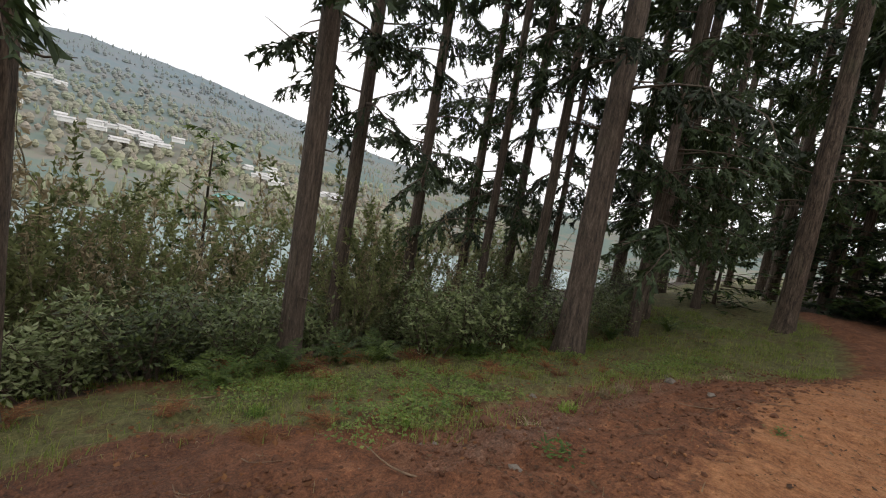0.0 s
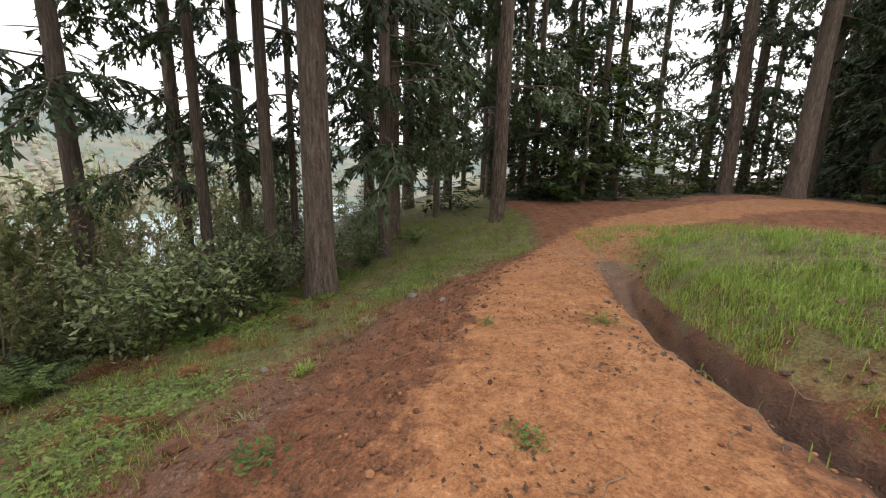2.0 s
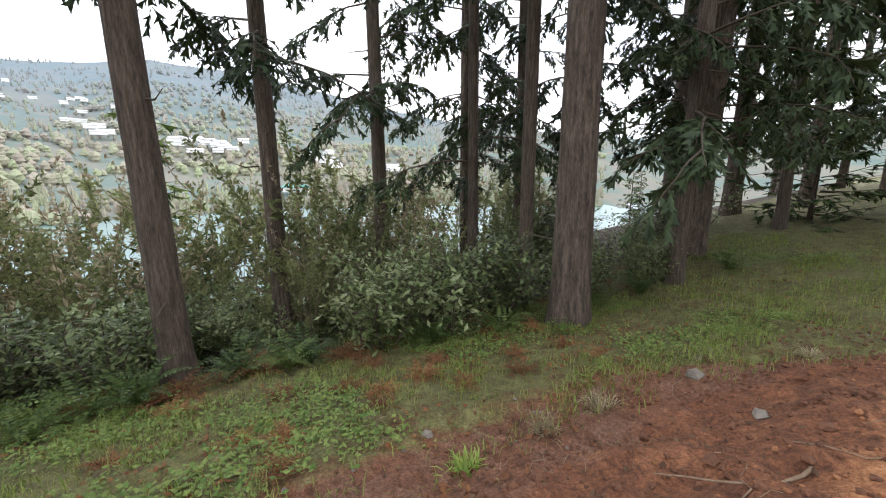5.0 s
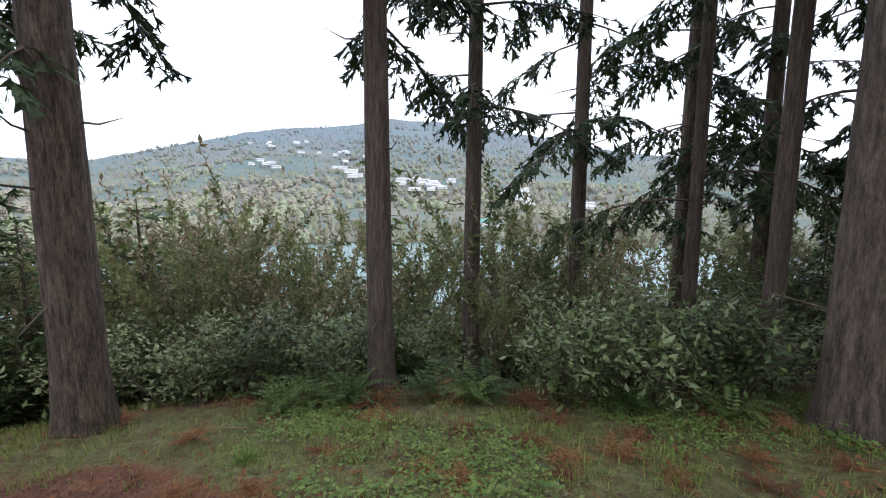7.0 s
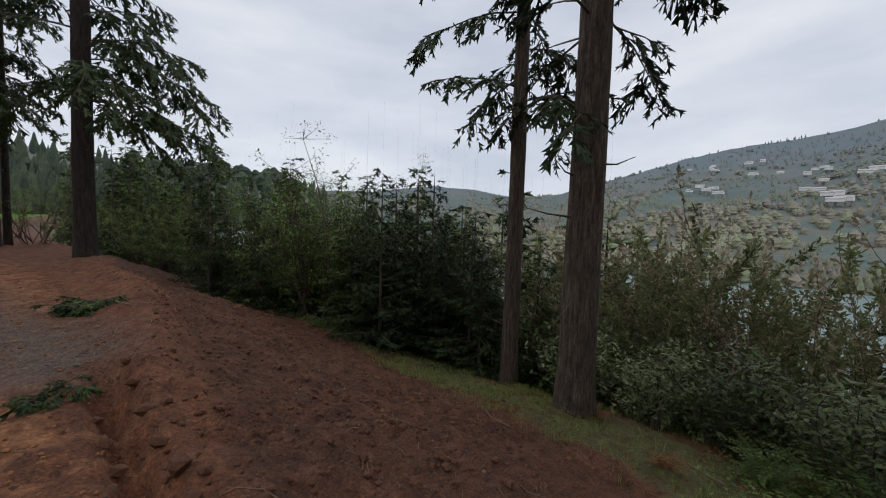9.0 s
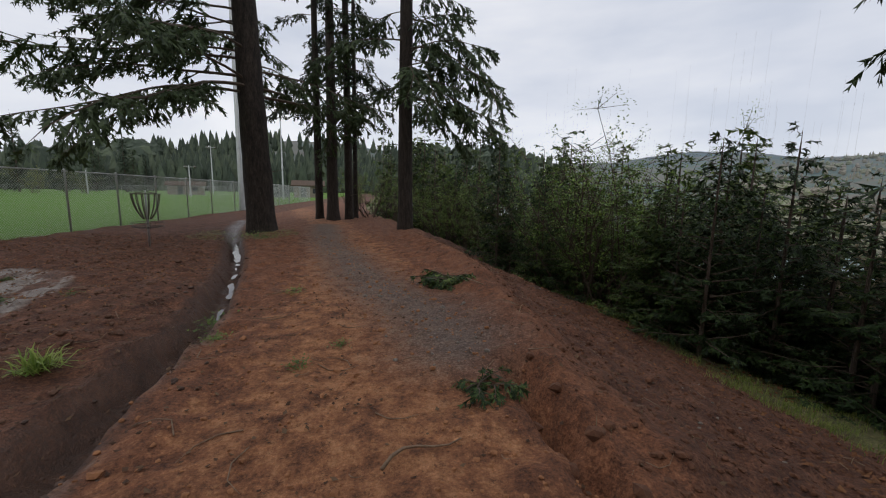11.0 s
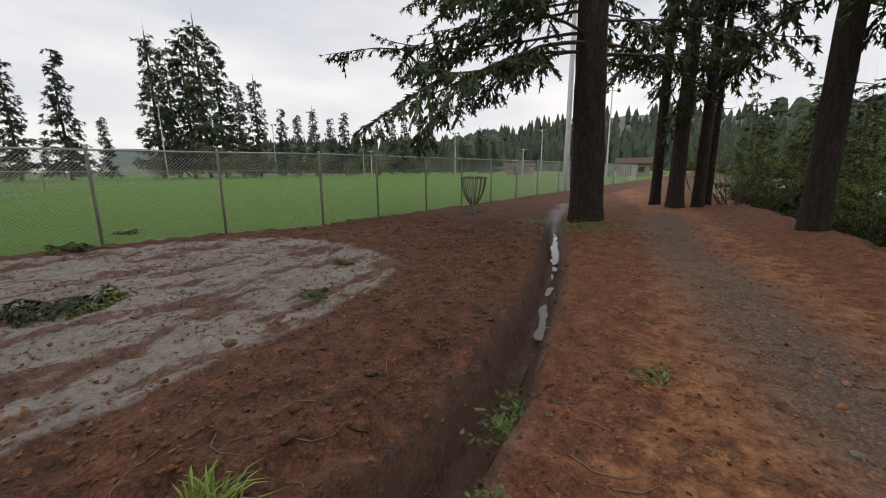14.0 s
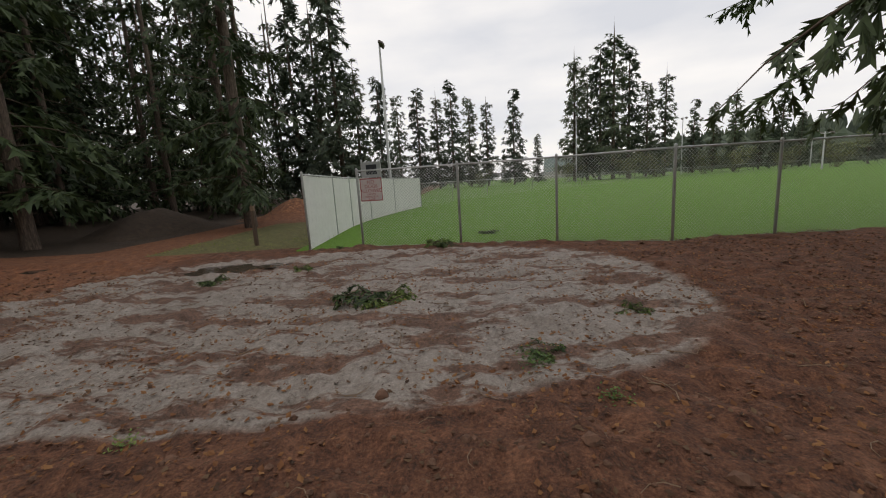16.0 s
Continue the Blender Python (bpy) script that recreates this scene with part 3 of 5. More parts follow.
def far_house(p, turn, w, d, h, wall, roofmat):
    base = new("hillside_house")
    base.matrix_basis = pose(p.x, p.y, p.z - 1, 0, 0, turn)
    g = Geo()
    g.box(-w / 2, -d / 2, 0, w / 2, d / 2, h, 0.1)
    part("wall", g.mesh("house_wall", wall), base)
    g = Geo()
    k = len(g.v)
    o = 0.6
    for x in (-w / 2 - o, w / 2 + o):
        g.v += [Vector((x, -d / 2 - o, h - 0.1)), Vector((x, 0, h + d * 0.28)), Vector((x, d / 2 + o, h - 0.1)), Vector((x, d / 2 + o, h + 0.2)), Vector((x, 0, h + d * 0.28 + 0.35)), Vector((x, -d / 2 - o, h + 0.2))]
    g.f += [(0, 1, 4, 5), (1, 2, 3, 4), (6, 11, 10, 7), (7, 10, 9, 8), (5, 4, 10, 11), (4, 3, 9, 10), (0, 6, 7, 1), (1, 7, 8, 2), (0, 5, 11, 6), (2, 8, 9, 3)]
    part("roof", g.mesh("house_roof", roofmat), base)
    g = Geo()
    g.box(-0.7, -0.06, 0, 0.7, 0.06, 1.3)
    win = g.mesh("house_window", DARKWIN)
    for i in range(3):
        part("window", win, base, m=pose(-w / 2 + w * (i + 0.7) / 3.4, -d / 2 - 0.03, h * 0.45))
    return tagged(base, "pale house on the wooded hillside", "house", "houses across the lake")


build_lake()
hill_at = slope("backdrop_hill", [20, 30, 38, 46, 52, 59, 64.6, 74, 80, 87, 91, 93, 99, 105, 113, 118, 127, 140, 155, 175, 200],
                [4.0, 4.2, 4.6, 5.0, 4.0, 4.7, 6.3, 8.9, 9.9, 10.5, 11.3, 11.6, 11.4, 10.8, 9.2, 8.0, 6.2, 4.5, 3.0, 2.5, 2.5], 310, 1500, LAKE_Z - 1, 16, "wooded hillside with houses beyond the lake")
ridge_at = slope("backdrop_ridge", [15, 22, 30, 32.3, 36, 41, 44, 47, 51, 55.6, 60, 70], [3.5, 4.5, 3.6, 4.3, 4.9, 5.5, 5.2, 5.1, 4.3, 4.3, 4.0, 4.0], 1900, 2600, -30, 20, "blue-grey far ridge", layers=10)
north_at = slope("backdrop_north_ridge", [-75, -60, -45, -36, -31, -24, -20, -16, -11, -6, -2, 3, 10, 16, 22, 30], [2.5, 2.4, 2.8, 3.0, 3.4, 4.6, 5.2, 6.0, 6.6, 6.5, 6.0, 5.4, 5.0, 4.9, 4.6, 3.5], 240, 560, -6, 6, "conifer-covered ridge beyond the playing field")
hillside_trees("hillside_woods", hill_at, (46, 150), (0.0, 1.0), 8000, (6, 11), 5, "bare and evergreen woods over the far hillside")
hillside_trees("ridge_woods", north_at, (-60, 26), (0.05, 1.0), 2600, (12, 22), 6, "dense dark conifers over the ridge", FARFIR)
rng = random.Random(77)
for bearing, share, n, spread in ((94, 0.235, 9, 5.0), (99, 0.225, 9, 3.5), (112, 0.2, 8, 6.0), (80, 0.66, 8, 8.0), (85, 0.55, 6, 6.0), (86, 0.28, 5, 4.0), (120, 0.19, 5, 5.0), (76, 0.42, 5, 6.0), (88, 0.4, 5, 9)):
    for _ in range(n):
        p = hill_at(bearing + rng.gauss(0, 0.5) * spread * 0.6, min(0.97, max(0.03, share + rng.gauss(0, 0.016))))
        far_house(p + Vector((0, 0, 8)), rng.uniform(60, 120), rng.uniform(9, 17), rng.uniform(5, 8), rng.uniform(2.5, 4.5), WALLPAINT, ROOF)
far_house(hill_at(107.5, 0.05) + Vector((0, 0, 5)), 15, 30, 9, 4, WALLPAINT, TEALROOF)

# ---- fir trees ----
def trunk_mesh(name, h, seed, sides=24, rise=0.16, mat=None):
    """A tapering, furrowed trunk of unit breadth at breast height with flared roots."""
    r = random.Random(seed)
    zs = [-0.5]
    while zs[-1] < 7:
        zs.append(zs[-1] + rise)
    while zs[-1] < h:
        zs.append(zs[-1] + 0.9)
    v, f = [], []
    ph = [r.uniform(0, 6.28) for _ in range(8)]
    for z in zs:
        taper = 0.5 * max(0.02, 1 - 0.75 * max(z, 0) / h) if z < h * 0.9 else 0.5 * max(0.01, 0.33 * (h - z) / (h * 0.1) + 0.01)
        flare = 0.3 * math.exp(-max(z, 0) / 0.35)
        bx, by = 0.03 * math.sin(z * 0.4 + ph[0]), 0.03 * math.sin(z * 0.33 + ph[1])
        for k in range(sides):
            a = 2 * math.pi * k / sides
            lobes = 1 + flare * (0.55 + 0.6 * max(0, math.sin(a * 4 + ph[2]))) + 0.03 * math.sin(a * 2 + ph[3] + z * 0.2)
            furrow = 0.06 * (noise.noise(Vector((math.cos(a) * 5, math.sin(a) * 5, z * 0.9 + seed * 7))) + 0.6 * noise.noise(Vector((math.cos(a) * 11, math.sin(a) * 11, z * 1.8 + seed))))
            rr = taper * (lobes + furrow)
            v.append((bx + rr * math.cos(a), by + rr * math.sin(a), z))
    for j in range(len(zs) - 1):
        for k in range(sides):
            q = j * sides
            f.append((q + k, q + (k + 1) % sides, q + sides + (k + 1) % sides, q + sides + k))
    return mesh(name, v, f, mat or BARK, smooth=True)


def needle_spray(leaf, base, td, tl, tufts, needle, rng, sag):
    """A twig set with short flat needle tufts on all sides."""
    b = base.copy()
    for i in range(tufts):
        u = (i + 0.8) / tufts
        c = base + td * (tl * u) + Vector((rng.uniform(-0.015, 0.015), rng.uniform(-0.015, 0.015), -sag * tl * u * u))
        run = (c - b).normalized()
        across = run.cross(Vector((rng.uniform(-0.9, 0.9), rng.uniform(-0.9, 0.9), 1))).normalized()
        w = run * needle * 0.45
        for t in (-1, 1):
            tip = c + (across * t * rng.uniform(0.45, 1.15) + run * rng.uniform(0.5, 1.2) + Vector((0, 0, rng.uniform(-0.45, 0.25)))) * needle
            leaf.tri(b - w * 0.3, c + w * 0.35, tip)
        b = c


def fir_bough(g, p, d, length, rng, droop=0.25, gap=0.15, reach=0.42, tufts=6, needle=0.11, fork=True, sag=0.4):
    """A forking bough whose side twigs carry clumped needle sprays. Twigs go into the first part of g, needles into the second."""
    wood, leaf = g
    n = max(4, int(length / 0.45))
    pts, q, dd = [p.copy()], p.copy(), d.copy()
    for i in range(n):
        dd = (dd + Vector((rng.uniform(-0.16, 0.16), rng.uniform(-0.16, 0.16), rng.uniform(-0.1, 0.08) - droop * (0.5 + i / n) * 0.42 * min(1.0, 6.0 / n) + (0.14 if i > n * 0.65 else 0)))).normalized()
        q = q + dd * (length / n)
        pts.append(q.copy())
    r0 = 0.008 + 0.007 * length
    wood.tube(pts, [r0 * (1 - 0.85 * i / n) for i in range(n + 1)], 4, cap=False)
    if fork and length > 1.3:
        for k in range(max(1, n // 4), n, 2 if length < 4 else 3):
            fwd = (pts[k + 1] - pts[k]).normalized()
            out = fwd.cross(Vector((0, 0, 1))).normalized() * rng.choice((-1, 1))
            fir_bough(g, pts[k], (fwd + out * rng.uniform(0.5, 1.1) + Vector((0, 0, rng.uniform(-0.45, 0.2)))).normalized(), length * rng.uniform(0.2, 0.42), rng, droop * 1.2, gap, reach, tufts, needle, False, sag)
    s = length * (0.25 if fork else 0.1)
    phase, full = rng.uniform(0, 6.28), rng.uniform(2.5, 5.0)
    while s < length:
        k = min(int(s / length * n), n - 1)
        base = pts[k].lerp(pts[k + 1], s / length * n - k)
        fwd = (pts[k + 1] - pts[k]).normalized()
        side = fwd.cross(Vector((0, 0, 1)))
        if side.length < 0.01:
            side = Vector((1, 0, 0))
        side.normalize()
        clump = 0.5 + 0.5 * math.sin(s * full + phase)
        for sg in (-1, 1):
            if rng.random() < 0.08 + 0.5 * (1 - clump):
                continue
            tl = reach * (0.5 + 0.6 * math.sin(math.pi * min(1, 0.15 + s / length * 0.85))) * rng.uniform(0.5, 1.25) * (0.65 + 0.5 * clump)
            td = (fwd * rng.uniform(0.2, 1.1) + side * sg * rng.uniform(0.5, 1.1) + Vector((0, 0, rng.uniform(-0.75, 0.2)))).normalized()
            main = max(2, tufts // 2)
            needle_spray(leaf, base, td, tl, main, needle, rng, sag)
            for m in range(2):
                u = rng.uniform(0.25, 0.85)
                tw = (td + td.cross(Vector((0, 0, 1))) * rng.choice((-1, 1)) * rng.uniform(0.4, 1.0) + Vector((0, 0, rng.uniform(-0.5, 0.15)))).normalized()
                needle_spray(leaf, base + td * tl * u + Vector((0, 0, -sag * tl * u * u)), tw, tl * rng.uniform(0.3, 0.55), max(2, tufts // 3), needle * 0.9, rng, sag)
        s += gap * rng.uniform(0.7, 1.3)


def crown_mesh(name, seed, low, top, boughs, long, mat=NEEDLE, lean=None, bare=8, point=0.72, rise=1.25, split=99.0, **kw):
    rng = random.Random(seed)
    wood, leaf = Geo(), Geo()
    for i in range(boughs):
        u = (i + rng.random()) / boughs
        z = low + (top - low) * u ** rise
        a = rng.uniform(0, 2 * math.pi) if lean is None or rng.random() < 0.35 else math.radians(rng.gauss(lean, 45))
        ln = long * (1 - point * u) * rng.uniform(0.6, 1.15)
        d = Vector((math.cos(a), math.sin(a), rng.uniform(-0.15, 0.3) + 0.3 * u))
        more = dict(kw)
        if z > split:
            more.update(gap=0.34, tufts=4, needle=0.24, reach=0.65)
        fir_bough((wood, leaf), Vector((0.1 * math.cos(a), 0.1 * math.sin(a), z)), d.normalized(), ln, rng, **more)
    for i in range(bare):
        a, z = rng.uniform(0, 6.28), rng.uniform(1.2, low + 1.5)
        d = Vector((math.cos(a), math.sin(a), rng.uniform(-0.3, 0.35)))
        p = Vector((0.17 * math.cos(a), 0.17 * math.sin(a), z))
        ln = rng.uniform(0.25, 0.9)
        wood.tube([p, p + d * ln * 0.5, p + d * ln + Vector((0, 0, rng.uniform(-0.1, 0.2)))], [0.016, 0.011, 0.004], 4, cap=False)
    k, nf = len(wood.v), len(wood.f)
    v = wood.v + leaf.v
    f = wood.f + [tuple(i + k for i in t) for t in leaf.f]
    return mesh(name, v, f, TWIG, mat, idx=[0] * nf + [1] * len(leaf.f))


FARTRUNKS = [trunk_mesh("far_fir_trunk", h, s, 7, 1.2) for h, s in ((24, 4), (26, 9), (22, 16))]
TRUNKS = [trunk_mesh("fir_trunk", h, s) for h, s in ((24, 3), (26, 8), (22, 15))]
DARKTRUNKS = [trunk_mesh("dark_fir_trunk", h, s, mat=BACKLITBARK) for h, s in ((24, 5), (26, 6), (22, 7))]
HIGH = [crown_mesh("high_fir_crown", s, 5.5, 22, 32, 2.7, rise=1.4, split=12, gap=0.12, tufts=8, needle=0.07, droop=0.3, reach=0.4) for s in (11, 12)]
MIDDLE = [crown_mesh("fir_crown", s, 3.4, 21, 32, 2.9, rise=1.2, split=10.5, gap=0.12, tufts=8, needle=0.072, droop=0.36) for s in (21, 22)]
LOW = [crown_mesh("low_fir_crown", s, 2.5, 20, 44, 2.7, rise=1.2, split=8.5, droop=0.36, gap=0.12, tufts=8, needle=0.075) for s in (31, 32)]
BROADFIR = crown_mesh("broad_fir_crown", 41, 4.6, 22, 54, 6.6, lean=195, bare=3, rise=1.6, split=12, gap=0.13, tufts=8, needle=0.085, droop=0.2, reach=0.45)
SIDEFIR = crown_mesh("side_fir_crown", 43, 4.9, 22, 46, 4.9, lean=-15, bare=9, rise=1.6, split=12, gap=0.13, tufts=8, needle=0.09, droop=0.42, reach=0.5)
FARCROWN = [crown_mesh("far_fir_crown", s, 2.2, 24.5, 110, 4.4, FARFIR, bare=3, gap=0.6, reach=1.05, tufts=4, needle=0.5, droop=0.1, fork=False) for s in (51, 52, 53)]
BACKCROWN = [crown_mesh("forest_fir_crown", s, 3.0, 22, 44, 3.4, NEEDLE, bare=5, gap=0.36, reach=0.7, tufts=6, needle=0.17, droop=0.3, fork=False) for s in (61, 62)]
DENSE = [crown_mesh("dense_fir_crown", s, 1.6, 22, 60, 3.8, NEEDLE, bare=7, gap=0.38, reach=0.8, tufts=6, needle=0.2, droop=0.3, fork=False) for s in (63, 64)]


def fir(x, y, dia, crown, which=0, tall=1.0, turn=0.0, tilt=(0, 0), label="tall fir with furrowed brown bark on the slope", group="firs beside the trail", z=None, far=False, trunks=None):
    base = new("fir_tree")
    base.matrix_basis = pose(x, y, (ground_at(x, y) if z is None else z) - 0.06, tilt[0], tilt[1], turn)
    t = part("trunk", (trunks or (FARTRUNKS if far else TRUNKS))[which % 3], base)
    t.scale = (dia, dia, tall)
    c = part("crown", crown, base)
    c.scale = (1, 1, tall)
    return tagged(base, label, "tree", group)


slope_firs = [
    (7.6, 2.45, 0.33, HIGH[0], 0, 40, (0, 0.5)), (6.65, 0.5, 0.52, HIGH[1], 1, 200, (0, 0)), (7.32, -3.0, 0.40, HIGH[0], 2, 130, (1.0, -0.8)),
    (9.0, -4.8, 0.34, HIGH[1], 0, 10, (0.5, 0)), (9.4, -7.3, 0.35, HIGH[0], 1, 300, (0, 0)), (10.2, -10.6, 0.38, MIDDLE[1], 2, 80, (0, 0)),
    (8.07, -8.97, 0.27, MIDDLE[0], 0, 190, (0, 0)), (8.9, -11.5, 0.36, MIDDLE[1], 1, 250, (0, 0)), (6.15, -8.6, 0.27, HIGH[0], 1, 20, (0, 0)),
    (7.3, -11.5, 0.21, MIDDLE[1], 0, 70, (0, 0)), (4.6, -7.8, 0.57, HIGH[0], 2, 330, (0.5, 0.5)),
    (4.2, -10.5, 0.3, LOW[0], 0, 60, (0, 0)), (4.55, -12.1, 0.5, LOW[1], 1, 150, (0, 0)), (5.5, -17.5, 0.52, LOW[0], 2, 240, (0, 0)),
    (3.65, -14.6, 0.24, MIDDLE[1], 0, 15, (0, 1)), (1.48, -13.2, 0.44, MIDDLE[0], 1, 100, (0, 0)), (0.2, -17.6, 0.28, LOW[0], 2, 310, (0, 0)),
    (0.75, -18.2, 0.26, LOW[1], 0, 45, (0, 0)), (-7.2, -18.3, 0.5, HIGH[1], 1, 120, (0, 0)), (-9.3, -21.2, 0.45, MIDDLE[1], 2, 220, (0, 0)),
    (-8.0, -15.6, 0.56, HIGH[0], 0, 0, (0, -0.5)), (-10.9, -19.6, 0.48, MIDDLE[0], 1, 75, (0, 0)), (-12.2, -18.4, 0.5, MIDDLE[1], 2, 160, (0, 0)),
    (-12.6, -15.6, 0.42, HIGH[1], 0, 270, (0, 0)), (6.5, -15.5, 0.45, LOW[1], 1, 33, (0, 0)), (-2.6, -19.6, 0.36, LOW[0], 0, 12, (0, 0)), (-1.3, -21.5, 0.4, LOW[1], 1, 99, (0, 0)), (-3.9, -22.5, 0.4, LOW[0], 2, 205, (0, 0)), (-2.2, -25.5, 0.4, LOW[1], 0, 300, (0, 0)), (2.2, -20.5, 0.45, LOW[0], 2, 91, (0, 0))]
for x, y, dia, crown, which, turn, tilt in slope_firs:
    fir(x, y, dia, crown, which, 1.0, turn, tilt)
fir(-3.72, 13.3, 0.92, BROADFIR, 2, 1.0, 0, (0, -1.2), "broad old fir with bark darkened as backlit and low boughs", trunks=DARKTRUNKS)
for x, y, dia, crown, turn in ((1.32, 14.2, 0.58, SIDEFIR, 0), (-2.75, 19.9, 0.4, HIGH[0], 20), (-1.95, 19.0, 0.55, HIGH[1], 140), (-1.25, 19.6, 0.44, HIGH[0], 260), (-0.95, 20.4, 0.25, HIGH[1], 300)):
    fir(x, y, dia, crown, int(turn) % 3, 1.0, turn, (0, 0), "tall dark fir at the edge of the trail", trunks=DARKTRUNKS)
rng = random.Random(9)
for i in range(84):
    a, d = math.radians(rng.uniform(-152, -106)), rng.uniform(19, 58)
    x, y = -1.2 + d * math.sin(a), 3.5 + d * math.cos(a)
    if np.hypot(x + 19.5, y + 9.8) < 4.5 or np.hypot(x + 26.5, y + 5.6) < 5 or y > -0.35 * (-x - 20) - 4:
        continue
    fir(x, y, rng.uniform(0.35, 0.62), DENSE[i % 2], i, rng.uniform(0.85, 1.15), rng.uniform(0, 360), (0, 0), "dark fir in the dense wood", "firs of the dark wood", far=True)
for i in range(24):
    x, y = rng.uniform(-34, 10), rng.uniform(-46, -19)
    fir(x, y, rng.uniform(0.32, 0.55), BACKCROWN[i % 2], i, rng.uniform(0.85, 1.1), rng.uniform(0, 360), (0, 0), "slender fir in the wood along the ridge", "firs of the dark wood", far=True)
far_rows = [(-103.5, 26, 46), (-101, 16, 60), (-95.5, 12.5, 95), (-92.7, 13.3, 100), (-90, 12, 105), (-87.9, 14.1, 98), (-85.5, 11.8, 110), (-83, 10.9, 104), (-79.3, 12.4, 100), (-76.1, 6.1, 110),
            (-71.2, 15.0, 104), (-69.6, 14.0, 110), (-68.0, 16.2, 100), (-66.4, 17.1, 98), (-64.6, 15.6, 104), (-62.5, 11.0, 112), (-60.5, 11.5, 104), (-57.5, 8.2, 130), (-55.5, 7.5, 125), (-53.5, 8.3, 120), (-51.2, 7.2, 126),
            (-49.4, 8.0, 122), (-47.8, 5.4, 128), (-42.8, 7.6, 125), (-41.0, 6.8, 128), (-38.8, 6.9, 132), (-35.5, 4.5, 140), (-32.8, 4.4, 150), (-30.2, 5.9, 140), (-28.2, 4.2, 150), (-98, 15, 80), (-106, 22, 55), (-109, 24, 52)]
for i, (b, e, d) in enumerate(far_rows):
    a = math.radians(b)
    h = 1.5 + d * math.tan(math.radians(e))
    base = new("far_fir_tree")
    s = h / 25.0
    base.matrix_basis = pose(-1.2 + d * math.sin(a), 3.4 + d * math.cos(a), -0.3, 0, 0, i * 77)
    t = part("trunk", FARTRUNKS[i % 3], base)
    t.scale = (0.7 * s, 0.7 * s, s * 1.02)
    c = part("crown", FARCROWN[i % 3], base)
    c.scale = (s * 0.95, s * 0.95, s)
    tagged(base, "tall ragged fir beyond the playing field", "tree", "firs beyond the field")
rng = random.Random(19)
for i in range(14):
    b, d = rng.uniform(-100, -26), rng.uniform(120, 190)
    a, s = math.radians(b), rng.uniform(0.35, 0.62)
    base = new("far_fir_tree")
    base.matrix_basis = pose(-1.2 + d * math.sin(a), 3.4 + d * math.cos(a), -0.3, 0, 0, i * 50)
    t = part("trunk", FARTRUNKS[i % 3], base)
    t.scale = (0.7 * s, 0.7 * s, s)
    c = part("crown", FARCROWN[i % 3], base)
    c.scale = (s * 1.1, s * 1.1, s)
    tagged(base, "distant dark fir behind the playing field", "tree", "firs beyond the field")


# ---- shrubs of the slope ----
def leafy_shrub(name, seed, wide, high, leaves, mat, size=0.075, stems=9, spread=0.24):
    """Stems with clusters of broad leaves, ragged outline."""
    rng = random.Random(seed)
    wood, leaf = Geo(), Geo()
    tips = []
    for i in range(stems):
        a, lean = rng.uniform(0, 6.28), rng.uniform(0.1, 0.75)
        p = Vector((rng.uniform(-0.15, 0.15) * wide, rng.uniform(-0.15, 0.15) * wide, -0.1))
        d = Vector((math.cos(a) * lean, math.sin(a) * lean, 1)).normalized()
        pts = [p]
        ln = high * rng.uniform(0.6, 1.0)
        for k in range(5):
            d = (d + Vector((rng.uniform(-0.2, 0.2), rng.uniform(-0.2, 0.2), rng.uniform(-0.05, 0.1)))).normalized()
            pts.append(pts[-1] + d * ln / 5)
        wood.tube(pts, [0.02, 0.017, 0.013, 0.01, 0.007, 0.004], 4, cap=False)
        for k in range(2, 6):
            for _ in range(4):
                q = pts[k] + randdir(rng, -0.2, 0.8) * rng.uniform(0.12, 0.5) * wide * 0.45
                wood.tube([pts[k], q], [0.006, 0.002], 3, cap=False)
                tips.append(q)
        tips.append(pts[-1])
    per = max(3, leaves // len(tips))
    for q in tips:
        for _ in range(per):
            c = q + randdir(rng) * rng.uniform(0.02, spread)
            d = (randdir(rng, -0.5, 0.5) + (c - q).normalized() * 0.8).normalized()
            side = d.cross(Vector((rng.uniform(-0.4, 0.4), rng.uniform(-0.4, 0.4), 1))).normalized()
            s = size * rng.uniform(0.6, 1.25)
            leaf.leaf(c, d, side, s, s * 0.48)
    return wood.mesh(name + "_stems", TWIG), leaf.mesh(name + "_leaves", mat)


def willow_shrub(name, seed, high, mat, leaves=13, stems=9):
    """Thin upright whips with sparse narrow leaves."""
    rng = random.Random(seed)
    wood, leaf = Geo(), Geo()

    def whip(p, d, ln, r, deep):
        n = 6
        q = p.copy()
        pts = [q.copy()]
        for k in range(n):
            d = (d + Vector((rng.uniform(-0.14, 0.14), rng.uniform(-0.14, 0.14), 0.07))).normalized()
            q = q + d * ln / n
            pts.append(q.copy())
        wood.tube(pts, [r * (1 - 0.85 * k / n) for k in range(n + 1)], 3, cap=False)
        for k in range(1, n + 1):
            if deep and rng.random() < 0.75:
                whip(pts[k], (d + randdir(rng, -0.1, 0.5) * 0.9).normalized(), ln * rng.uniform(0.25, 0.45), r * 0.5, deep - 1)
            for _ in range(leaves if not deep else leaves // 3):
                c = pts[k - 1].lerp(pts[k], rng.random()) + randdir(rng) * 0.03
                dd = (d * 0.6 + randdir(rng)).normalized()
                side = dd.cross(randdir(rng)).normalized()
                s = rng.uniform(0.06, 0.13)
                leaf.leaf(c, dd, side, s, s * 0.38)

    for _ in range(stems):
        a = rng.uniform(0, 6.28)
        whip(Vector((rng.gauss(0, 0.25), rng.gauss(0, 0.25), -0.1)), Vector((0.35 * math.cos(a), 0.35 * math.sin(a), 1)).normalized(), high * rng.uniform(0.6, 1.0), 0.017, 1)
    return wood.mesh(name + "_stems", WITHY), leaf.mesh(name + "_leaves", mat)


